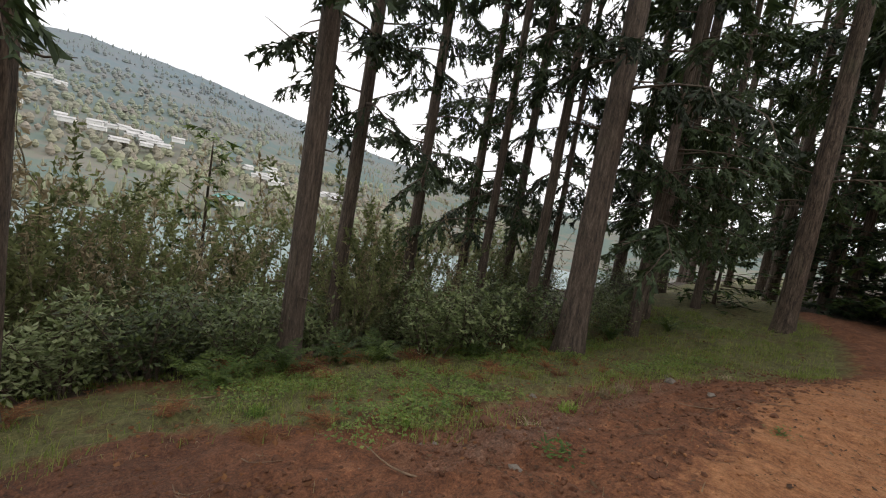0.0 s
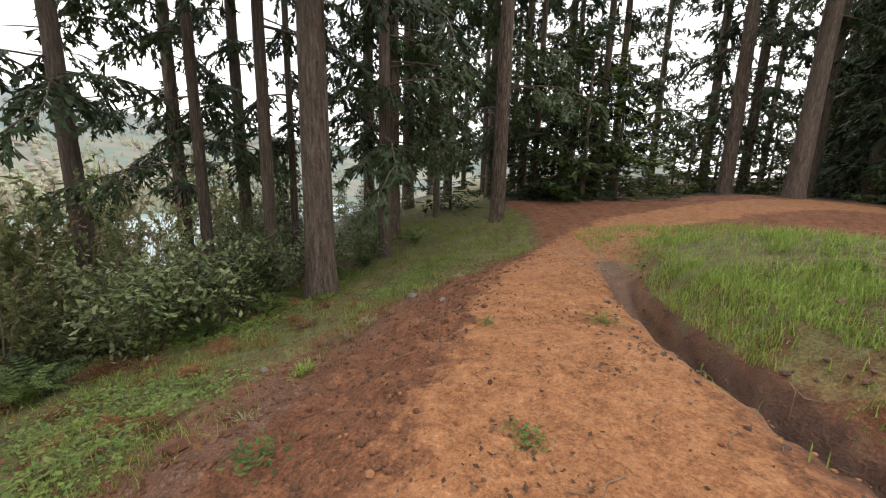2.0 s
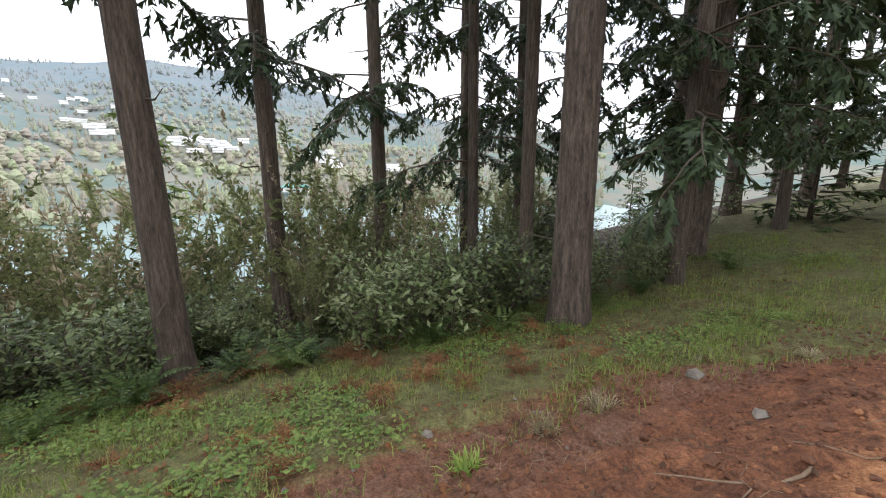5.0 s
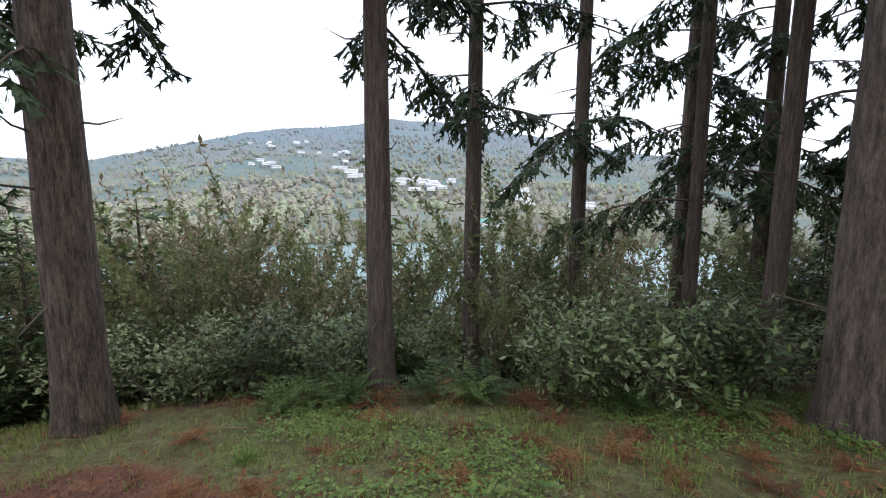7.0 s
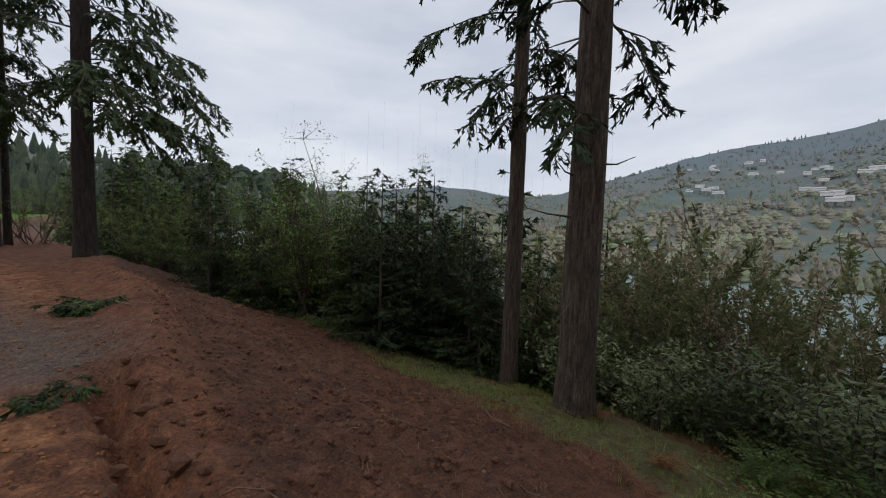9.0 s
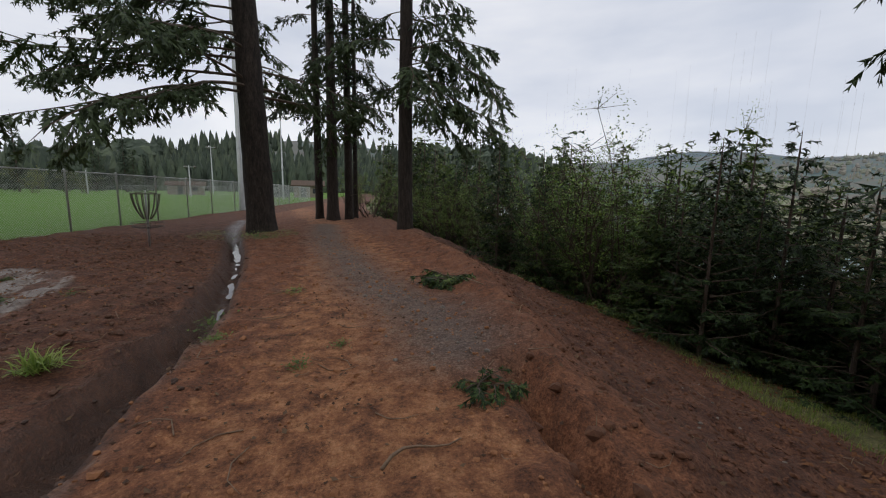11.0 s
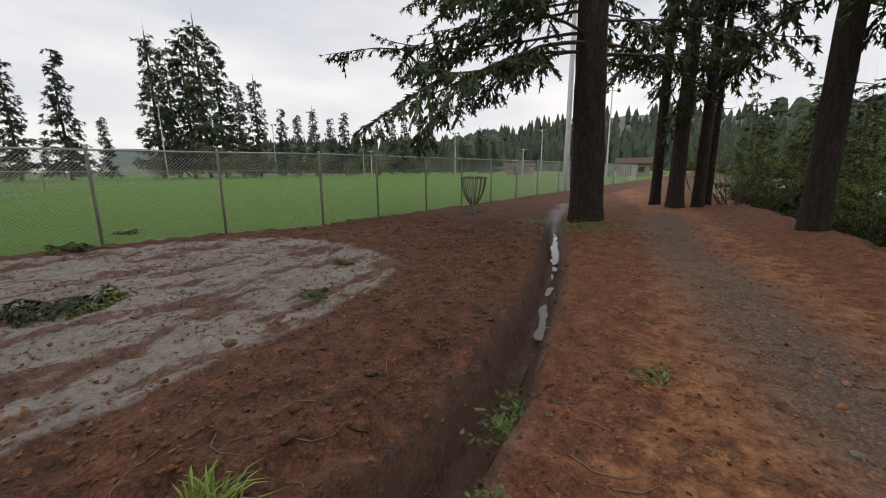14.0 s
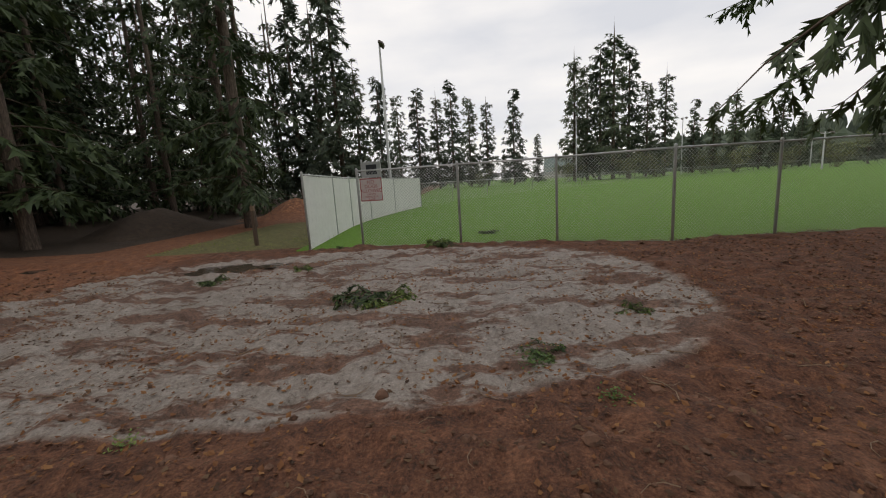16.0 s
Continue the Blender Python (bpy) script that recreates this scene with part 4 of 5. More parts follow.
YOUNGFIR = [crown_mesh("young_fir", s, 0.1, 5.1, 64, 1.95, YOUNG, bare=0, point=0.98, gap=0.26, reach=0.34, tufts=5, needle=0.12, droop=-0.02, sag=0.15, fork=False) for s in (71, 72, 73)]
FINEFIR = [crown_mesh("fine_young_fir", s, 0.1, 5.1, 84, 1.95, YOUNG, bare=0, point=0.98, gap=0.14, reach=0.26, tufts=6, needle=0.075, droop=0.0, sag=0.15, fork=False) for s in (74, 75)]
YSTEM = trunk_mesh("young_fir_stem", 5.0, 5, 6, 0.5)
SHRUB = [leafy_shrub("evergreen_shrub", s, 1.5, 1.5, 1500, BROAD, 0.105) for s in (81, 82, 83)]
FARBUSH = leafy_shrub("far_bush", 87, 2.6, 3.6, 900, WILLOW, 0.22, 12)
BRIGHT = [leafy_shrub("bright_alder", s, 2.6, 3.6, 6000, IVY, 0.05, 18, 0.13) for s in (85, 86)]
WHIPS = [willow_shrub("willow", s, 3.0, WILLOW) for s in (91, 92, 93)]
BAREWHIPS = [willow_shrub("bare_alder", 95, 3.4, STRAW, 4, 11)]


def plant(name, me, x, y, s, turn, label, category, group, sink=0.05, partname="foliage", z=None, tilt=0):
    base = new(name)
    base.matrix_basis = pose(x, y, (ground_at(x, y) if z is None else z) - sink, tilt, 0, turn) @ Matrix.Diagonal((*((s, s, s) if isinstance(s, (int, float)) else s), 1))
    if isinstance(me, tuple):
        part("branchwork", me[0], base)
        part("foliage", me[1], base)
    else:
        part(partname, me, base)
    return tagged(base, label, category, group)


def young_fir(x, y, s, turn, label="bushy young fir in the slope thicket"):
    near = math.hypot(x - 1, y - 2) < 9.5
    base = plant("young_fir_tree", FINEFIR[int(turn) % 2] if near else YOUNGFIR[int(turn) % 3], x, y, s, turn, label, "tree", "young firs of the thicket", 0.1, "crown")
    t = part("trunk", YSTEM, base)
    t.scale = (0.13, 0.13, 1)


rng = random.Random(4)
# thicket north-east
for i in range(72):
    y = rng.uniform(4.5, 34)
    x = float(edge(y)) + rng.uniform(4.2, 9.5) - (1.6 if y > 9 else 0)
    d = math.hypot(x - 1, y + 1)
    want = 1.35 + d * math.tan(radians(rng.uniform(0.0, 8.0)))
    s = max(0.45, (want - ground_at(x, y)) / 5.1)
    young_fir(x, y, (s * 0.85, s * 0.85, s * 1.06), rng.uniform(0, 360))
for i in range(34):
    y = rng.uniform(5.0, 30)
    x = float(edge(y)) + rng.uniform(8.0, 14.0)
    want = 1.35 + math.hypot(x - 1, y + 1) * math.tan(radians(rng.uniform(0.5, 4.0)))
    s = max(0.6, (want - ground_at(x, y)) / 5.1)
    young_fir(x, y, (s * 0.95, s * 0.95, s), rng.uniform(0, 360))
for i in range(22):
    y = rng.uniform(2.5, 9.5)
    x = 6.4 + rng.uniform(0, 5) + (y < 4) * 1.2
    want = 1.3 + math.hypot(x - 1, y + 2) * math.tan(radians(rng.uniform(-1.5, 2.5)))
    s = max(0.4, (want - ground_at(x, y)) / 5.1)
    young_fir(x, y, (s * 1.2, s * 1.2, s), rng.uniform(0, 360))
for x, y, want in ((6.3, 8.8, 3.1), (5.6, 11.4, 2.6), (6.9, 10.6, 3.4), (5.0, 13.6, 2.4), (8.9, 8.2, 2.6), (3.4, 18.0, 2.6), (7.3, 9.6, 4.4), (8.2, 12.5, 2.9), (4.2, 16.5, 2.2), (4.6, 19.5, 3.0), (-0.2, 21, 3.4), (1.0, 24, 3.0), (-1.4, 27, 3.5)):
    plant("alder_bush", BRIGHT[int(x * 7) % 2], x, y, (want - ground_at(x, y)) / 3.6, x * 99, "yellow-green alder bush in new leaf", "bush", "alder bushes")
# shrubs in front of the lake
for i in range(64):
    y = rng.uniform(-13.5, 3.6)
    x = float(edge(y)) + rng.uniform(6.7, 9.0) + (1.0 if -8 > y else 0.0)
    if min(math.hypot(x - t[0], y - t[1]) for t in slope_firs) < 0.45:
        continue
    plant("evergreen_shrub", SHRUB[i % 3], x, y, rng.uniform(0.75, 1.2), rng.uniform(0, 360), "dense evergreen shrub with glossy green leaves", "shrub", "evergreen shrubs of the slope")
for x, y, s in ((6.5, -5.6, 1.1), (6.1, -6.6, 1.2), (5.6, -7.4, 1.0), (7.0, -6.4, 1.25), (6.4, -7.9, 1.15), (7.6, -2.2, 1.0), (7.9, -1.0, 1.1), (7.7, -0.2, 0.95), (8.2, 1.4, 1.0), (5.2, -9.0, 0.9)):
    plant("evergreen_shrub", SHRUB[int(s * 30) % 3], x, y, s, x * 131, "dense evergreen shrub with glossy green leaves", "shrub", "evergreen shrubs of the slope")
for i in range(58):
    y = rng.uniform(-12.5, 6.0)
    x = float(edge(y)) + rng.uniform(7.3, 13.5)
    want = 1.3 + (x - 1.4) * math.tan(radians(rng.uniform(-7.0, 0.5)))
    s = max(0.7, (want - ground_at(x, y)) / 3.2)
    plant("willow_shrub", (WHIPS + BAREWHIPS)[i % 4] if i % 5 else BAREWHIPS[0], x, y, s, rng.uniform(0, 360), "thin willow whips with sparse olive leaves", "shrub", "willows of the slope")
for i in range(9):
    y = -8.5 - i * 0.9
    plant("evergreen_shrub", SHRUB[i % 3], float(edge(y)) + 5.0 + rng.uniform(-0.4, 1.6), y, rng.uniform(0.7, 1.0), rng.uniform(0, 360), "dense evergreen shrub with glossy green leaves", "shrub", "evergreen shrubs of the slope")
for x, y, s in ((0.6, -17, 1.0), (-1.6, -17.0, 1.25), (-0.6, -18.5, 1.3), (-3.2, -18.5, 1.2), (-2.4, -20, 1.4), (-4.6, -19.0, 0.8), (-6.5, -20.0, 0.8), (3.4, -16, 0.8), (-11.5, -16.8, 0.5), (-14.5, -17.5, 0.6), (-9.8, -19.5, 0.5)):
    young_fir(x, y, (s * 1.2, s * 1.2, s), x * 71 + 400, "dark bushy fir beneath the tall firs")


for i in range(16):
    y = rng.uniform(-24, -11.5)
    x = float(edge(y)) + rng.uniform(8.0, 17.0)
    want = 1.2 + math.hypot(x - 1.5, y + 3) * math.tan(radians(rng.uniform(-4.0, 3.0)))
    s = max(0.5, (want - ground_at(x, y)) / 5.1)
    young_fir(x, y, (s * 0.95, s * 0.95, s), rng.uniform(0, 360), "dark young fir below the tall trees")
for x, y, s in ((-8.5, -20.5, 0.7), (-10.5, -21.5, 0.8), (-12.8, -21.0, 0.75), (-15.0, -20.0, 0.8), (-6.8, -22.5, 0.9), (-17.5, -19.0, 0.7), (-9.4, -24.0, 1.0), (-13.6, -24.5, 1.0)):
    young_fir(x, y, (s * 1.2, s * 1.2, s), x * 53 + 900, "dark bushy fir beneath the tall firs")
young_fir(13.5, -3.2, (1.25, 1.25, 1.45), 35)
for x, y, s in ((10.6, -6.3, 1.75), (11.2, -6.9, 1.6), (12.5, -0.6, 1.5), (11.8, 2.2, 1.5), (10.4, -3.4, 1.2), (9.6, 0.4, 1.15)):
    plant("willow_shrub", WHIPS[int(x * 10) % 3], x, y, s, x * 200, "tall willow in sparse new leaf", "shrub", "willows of the slope")
for b, d, s in ((-64, 88, 1.3), (-61, 92, 1.5), (-56, 95, 1.2), (-53, 98, 1.3), (-49, 96, 1.1), (-72, 90, 1.1), (-84, 88, 1.0), (-45, 100, 1.4), (-38, 105, 1.3), (-34, 108, 1.2)):
    a = math.radians(b)
    plant("alder_bush", FARBUSH, -1 + d * math.sin(a), 3 + d * math.cos(a), (s * 1.6, s * 1.6, s * 1.2), b * 9, "yellow-green bush behind the outfield fence", "bush", "bushes beyond the field")


# ---- playing field fence ----
def link_mesh(name, length, high, gapw, wire, mat, seed=0):
    """Chain link: two crossing families of thin wires."""
    g = Geo()
    n = int((length + high) / gapw)
    for fam in (1, -1):
        for i in range(n):
            a = i * gapw - high
            x0, z0, x1, z1 = a, 0.0, a + high, high
            if x0 < 0:
                z0, x0 = -x0, 0.0
            if x1 > length:
                z1, x1 = high - (x1 - length), length
            if x1 - x0 < 0.02:
                continue
            if fam < 0:
                x0, x1 = length - x0, length - x1
            k = len(g.v)
            off = 0.004 * fam
            w = wire * 0.7
            for x, z in ((x0, z0), (x1, z1)):
                g.v += [Vector((x - w * fam, off, z + w)), Vector((x + w * fam, off, z - w)), Vector((x, off + 2 * w, z))]
            g.f += [(k, k + 3, k + 4, k + 1), (k + 1, k + 4, k + 5, k + 2), (k + 2, k + 5, k + 3, k)]
    return g.mesh(name, mat)


def fence_run(points, high, z, slat=None, wire=0.003, gapw=0.075, label="galvanised chain-link fence around the playing field"):
    base = new("chain_link_fence")
    post_geo = Geo()
    post_geo.tube([(0, 0, -0.2), (0, 0, high + 0.02), (0, 0, high + 0.05), (0, 0, high + 0.075)], [0.03, 0.03, 0.036, 0.012], 10)
    post_me = post_geo.mesh("fence_post", STEEL, smooth=True)
    for i, (x, y) in enumerate(points):
        part("post", post_me, base, m=pose(x, y, z))
    for (ax, ay), (bx, by) in zip(points[:-1], points[1:]):
        ln, turn = math.hypot(bx - ax, by - ay), math.degrees(math.atan2(by - ay, bx - ax))
        g = Geo()
        g.tube([(0, 0, high), (ln, 0, high)], [0.021, 0.021], 8)
        part("top_rail", g.mesh("top_rail", STEEL, smooth=True), base, m=pose(ax, ay, z, 0, 0, turn))
        g = Geo()
        g.tube([(0, 0.01, 0.06), (ln, 0.01, 0.06)], [0.004, 0.004], 4)
        part("tension_wire", g.mesh("tension_wire", STEEL), base, m=pose(ax, ay, z, 0, 0, turn))
        if slat is None or slat == 0:
            part("chain_link_mesh", link_mesh("chain_link", ln, high - 0.02, gapw, wire, STEEL), base, m=pose(ax, ay, z, 0, 0, turn))
        else:
            g = Geo()
            k = 0
            while k * slat < ln - 0.02:
                g.box(k * slat + 0.008, -0.004, 0.05, min(ln, k * slat + slat - 0.012), 0.004, high - 0.03)
                k += 1
            ob = part("privacy_slats", g.mesh("privacy_slats", SLATS), base, "white woven slats", pose(ax, ay, z, 0, 0, turn))
            ob["kind"] = "stuff"
            part("chain_link_mesh", link_mesh("chain_link", ln, high - 0.02, 0.11, wire, STEEL), base, m=pose(ax, ay, z, 0, 0, turn) @ pose(0, 0.02, 0))
    return tagged(base, label, "fence")


FENCE_Z = -0.06
fence_run(FENCE[1:], 1.95, FENCE_Z)
fence_run([(-11.05, 0.2), (-14.1, 0.1), (-16.6, 0.05), (-19.4, 0.3), (-23, 1.0), (-27.5, 2.2)], 1.95, FENCE_Z, slat=0.075, label="chain-link fence woven with white slats")
fence_run([(-27.5, 2.2), (-33, 4.5), (-39, 8), (-46, 14), (-53, 22), (-60, 32), (-66, 44), (-70, 58), (-72, 74), (-70, 92)], 1.6, FENCE_Z, wire=0.006, gapw=0.3, label="outfield fence curving round the far side of the field")
fence_run([(-9.1, 42), (-9.1, 48), (-9.1, 54), (-12, 62), (-22, 74), (-36, 84), (-54, 92), (-70, 92)], 1.9, FENCE_Z, wire=0.006, gapw=0.3, label="distant chain-link fence at the end of the field")


# ---- light poles and far buildings ----
def light_pole(x, y, h, heads, r=0.14, label="tall grey floodlight pole beside the field"):
    base = new("floodlight_pole")
    base.matrix_basis = pose(x, y, -0.3)
    g = Geo()
    g.tube([(0, 0, 0), (0, 0, 0.4), (0, 0, h)], [r * 1.3, r, r * 0.55], 12)
    part("pole", g.mesh("pole", POLE, smooth=True), base)
    g = Geo()
    g.tube([(-0.9, 0, h - 0.3), (0.9, 0, h - 0.3)], [0.05, 0.05], 6)
    part("crossarm", g.mesh("crossarm", POLE), base)
    g = Geo()
    g.tube([(0, 0, 0), (0.05, 0.12, -0.06), (0.1, 0.4, -0.2), (0.1, 0.42, -0.21)], [0.1, 0.16, 0.27, 0.24], 10)
    lamp = g.mesh("lamp_head", RUSTY, smooth=True)
    for i in range(heads):
        part("lamp_head", lamp, base, m=pose(-0.8 + 1.6 * i / max(1, heads - 1), 0, h - 0.15, 0, 0, 20 * i))
    return tagged(base, label, "light pole", "floodlight poles")


light_pole(-49.9, -2.6, 18.4, 4, 0.2)
light_pole(-9.0, 27.6, 17.0, 2, 0.19)
for b, e, d in ((-12.9, 10.0, 62), (-21.4, 5.4, 95), (-23.9, 2.9, 80), (-45.4, 2.8, 85), (-70.0, 7.5, 92), (-46.5, 3.0, 120), (-33.5, 5.2, 100), (-58, 6.0, 110)):
    a = math.radians(b)
    light_pole(-0.5 + d * math.sin(a), 1.5 + d * math.cos(a), 1.7 + d * math.tan(math.radians(e)), 2, 0.13)


def shed(x, y, w, d, h, turn, label):
    base = new("field_building")
    base.matrix_basis = pose(x, y, -0.2, 0, 0, turn)
    g = Geo()
    g.box(-w / 2, -d / 2, 0, w / 2, d / 2, h, 0.03)
    part("wall", g.mesh("shed_wall", TAN), base)
    g = Geo()
    o = 0.5
    for xx in (-w / 2 - o, w / 2 + o):
        g.v += [Vector((xx, -d / 2 - o, h - 0.05)), Vector((xx, 0, h + d * 0.22)), Vector((xx, d / 2 + o, h - 0.05)), Vector((xx, d / 2 + o, h + 0.1)), Vector((xx, 0, h + d * 0.22 + 0.15)), Vector((xx, -d / 2 - o, h + 0.1))]
    g.f += [(0, 1, 4, 5), (1, 2, 3, 4), (6, 11, 10, 7), (7, 10, 9, 8), (5, 4, 10, 11), (4, 3, 9, 10), (0, 6, 7, 1), (1, 7, 8, 2), (0, 5, 11, 6), (2, 8, 9, 3)]
    part("roof", g.mesh("shed_roof", POST), base)
    g = Geo()
    g.box(-0.5, -0.05, 0, 0.5, 0.05, 2.1, 0.01)
    part("door", g.mesh("shed_door", DARKWIN), base, m=pose(-w * 0.15, -d / 2 - 0.03, 0))
    part("window", g.mesh("shed_window", DARKWIN), base, m=pose(w * 0.25, -d / 2 - 0.03, 1.0) @ Matrix.Diagonal((1, 1, 0.45, 1)))
    return tagged(base, label, "building")


shed(-14.5, 84, 5.5, 4.5, 2.5, 8, "small tan block building at the end of the trail")
shed(-44, 98, 7, 4, 2.2, 20, "low dugout building behind the far fence")
for x, y, ln, turn in ((-11.2, 40, 7, 96), (-24, 73, 9, 40)):
    base = new("windscreen_panel")
    base.matrix_basis = pose(x, y, -0.1, 0, 0, turn)
    g = Geo()
    g.box(0, -0.01, 0.1, ln, 0.01, 1.75)
    part("fabric", g.mesh("windscreen", BLACKNET), base)
    g = Geo()
    for k in range(4):
        g.tube([(ln * k / 3, 0.05, 0), (ln * k / 3, 0.05, 1.9)], [0.03, 0.03], 6)
    part("frame", g.mesh("windscreen_frame", STEEL), base)
    tagged(base, "dark green fabric windscreen on the field fence", "windscreen")


# ---- field sign ----
def text_mesh(body, size, spacing=1.0):
    cu = bpy.data.curves.new("lettering", "FONT")
    cu.body, cu.size, cu.align_x, cu.align_y, cu.extrude = body, size, "CENTER", "CENTER", 0.001
    cu.space_character = spacing
    ob = bpy.data.objects.new("lettering", cu)
    scene.collection.objects.link(ob)
    bpy.context.view_layer.update()
    me = bpy.data.meshes.new_from_object(ob.evaluated_get(bpy.context.evaluated_depsgraph_get()))
    bpy.data.objects.remove(ob)
    me.materials.clear()
    me.materials.append(SIGNRED)
    return me


def field_sign():
    base = new("field_sign")
    turn = math.degrees(math.atan2(4.03 - 1.55, -10.7 + 11.1))
    base.matrix_basis = pose(-11.1, 1.55, FENCE_Z, 0, 0, turn) @ pose(0.36, -0.05, 1.48)
    g = Geo()
    g.box(-0.28, -0.004, -0.28, 0.28, 0.004, 0.28, 0.003)
    part("board", g.mesh("sign_board", SIGNBOARD), base)
    g = Geo()
    for x0, z0, x1, z1 in ((-0.28, 0.255, 0.28, 0.28), (-0.28, -0.28, 0.28, -0.255), (-0.28, -0.255, -0.26, 0.255), (0.26, -0.255, 0.28, 0.255)):
        g.box(x0, -0.009, z0, x1, -0.006, z1)
    part("border", g.mesh("sign_border", SIGNRED), base)
    for body, size, z in (("NO", 0.12, 0.18), ("DOGS", 0.12, 0.075), ("ALLOWED", 0.12, -0.03), ("EXCEPT", 0.065, -0.115), ("SEEING EYE", 0.065, -0.175), ("DOGS", 0.065, -0.23)):
        part("lettering", text_mesh(body, size), base, "red capital letters", pose(0, -0.007, z, 90))
    return tagged(base, "faded no-dogs sign wired to the fence", "sign")


field_sign()


def gate_board():
    """A small board on a post behind the sign."""
    base = new("scoreboard")
    base.matrix_basis = pose(-30, -1.4, -0.1, 0, 0, 80)
    g = Geo()
    g.tube([(-0.7, 0, 0), (-0.7, 0, 3.6)], [0.06, 0.06], 8)
    part("post", g.mesh("board_post", POLE), base)
    part("post", bpy.data.meshes["board_post"], base, m=pose(1.4, 0, 0))
    g = Geo()
    g.box(-0.75, -0.06, 2.3, 0.75, 0.06, 3.4, 0.02)
    part("panel", g.mesh("board_panel", POLE), base)
    g = Geo()
    g.box(-0.35, -0.08, 2.5, 0.45, -0.065, 3.2, 0.01)
    part("face", g.mesh("board_face", DARKWIN), base)
    tagged(base, "small dark board on two grey posts", "board")


gate_board()


# ---- disc golf basket ----
def basket(x, y):
    base = new("disc_golf_basket")
    base.matrix_basis = pose(x, y, ground_at(x, y) - 0.02)
    g = Geo()
    g.tube([(0, 0, 0), (0, 0, 1.33), (0, 0, 1.36)], [0.024, 0.024, 0.01], 10)
    part("pole", g.mesh("basket_pole", STEEL, smooth=True), base)
    g = Geo()
    g.ring((0, 0, 1.28), 0.29, 0.011)
    for i in range(6):
        a = i * math.pi / 3
        g.tube([(0, 0, 1.33), (0.29 * math.cos(a), 0.29 * math.sin(a), 1.28)], [0.008, 0.008], 4)
    part("chain_hanger", g.mesh("chain_hanger", RUSTY, smooth=True), base)
    for i in range(14):
        a = i * 2 * math.pi / 14
        g = Geo()
        pts, rad = [], []
        for k in range(31):
            u = k / 30
            r = 0.285 * (1 - u) ** 0.8 + 0.07 * u + 0.03 * math.sin(math.pi * u)
            pts.append((r * math.cos(a), r * math.sin(a), 1.275 - 0.6 * u))
            rad.append(0.014 if k % 2 else 0.007)
        g.tube(pts, rad, 5)
        part("chain", g.mesh("chain", RUSTY), base)
    g = Geo()
    for z, r in ((0.6, 0.33), (0.5, 0.33), (0.47, 0.22), (0.47, 0.1)):
        g.ring((0, 0, z), r, 0.006, 28, 4)
    for i in range(20):
        a = i * math.pi / 10
        c, s = math.cos(a), math.sin(a)
        g.tube([(0.33 * c, 0.33 * s, 0.6), (0.33 * c, 0.33 * s, 0.5), (0.05 * c, 0.05 * s, 0.47)], [0.003] * 3, 3)
    part("tray", g.mesh("basket_tray", RUSTY), base, "thin wire tray")
    return tagged(base, "steel disc golf basket with hanging chains", "basket")


basket(-5.18, 9.42)


# ---- marker stake ----
stake = new("timber_stake")
stake.matrix_basis = pose(-12.6, -1.9, ground_at(-12.6, -1.9) - 0.1, 2, -5, 0)
sg = Geo()
sg.box(-0.05, -0.05, 0, 0.05, 0.05, 1.12, 0.012)
part("shaft", sg.mesh("stake_shaft", POST), stake)
sg = Geo()
sg.box(-0.052, -0.052, 1.12, 0.052, 0.052, 1.25, 0.014)
part("cap", sg.mesh("stake_cap", STICK), stake, "bare pale top")
tagged(stake, "leaning dark timber stake on the grass", "stake")


# ---- standing water ----
def blob_sheet(name, x, y, rx, ry, turn, label, z=None, n=36, seed=1):
    g = Geo()
    zz = (ground_at(x, y) if z is None else z)
    g.v.append(Vector((0, 0, 0)))
    r = random.Random(seed)
    ph = [r.uniform(0, 6.28) for _ in range(4)]
    for i in range(n):
        a = 2 * math.pi * i / n
        k = 1 + 0.16 * math.sin(2 * a + ph[0]) + 0.12 * math.sin(3 * a + ph[1]) + 0.07 * math.sin(5 * a + ph[2])
        g.v.append(Vector((rx * k * math.cos(a), ry * k * math.sin(a), 0)))
    for i in range(n):
        g.f.append((0, 1 + i, 1 + (i + 1) % n))
    ob = new(name, g.mesh(name, PUDDLE))
    ob.matrix_basis = pose(x, y, zz, 0, 0, turn)
    return tagged(ob, label, "puddle", kind="structure")


blob_sheet("water_puddle", -9.3, -0.8, 0.42, 1.15, 8, "brown puddle on the muddy ground", -0.035, seed=3)
blob_sheet("water_puddle", -10.3, -6.4, 0.36, 0.9, 0, "brown puddle on the muddy ground", -0.03, seed=5)


def ditch_water():
    g = Geo()
    ys = np.arange(3.7, 13.4, 0.07)
    dy, dx = [p[1] for p in DITCH], [p[0] for p in DITCH]
    last = None
    for y in ys:
        x = float(np.interp(y, dy, dx)) + 0.05 + 0.05 * (float(vnoise(y, 3.0, 2.1, 41)) - 0.5)
        w = 0.11 * float(vnoise(y, 1.0, 1.7, 40)) + 0.1 * float(vnoise(y, 2.0, 6.0, 42)) - 0.065 + 0.03 * (y > 8)
        if w < 0.012:
            last = None
            continue
        k = len(g.v)
        wob = 0.04 * (float(vnoise(y, 8.0, 9.0, 43)) - 0.5)
        g.v += [Vector((x - w * 0.7 + wob, y, -0.235)), Vector((x + w + wob, y, -0.235))]
        if last is not None:
            g.f.append((last, last + 1, k + 1, k))
        last = k
    tagged(new("water_ditch", g.mesh("ditch_water", PUDDLE)), "shallow muddy runoff in the ditch", "water", kind="structure")


ditch_water()


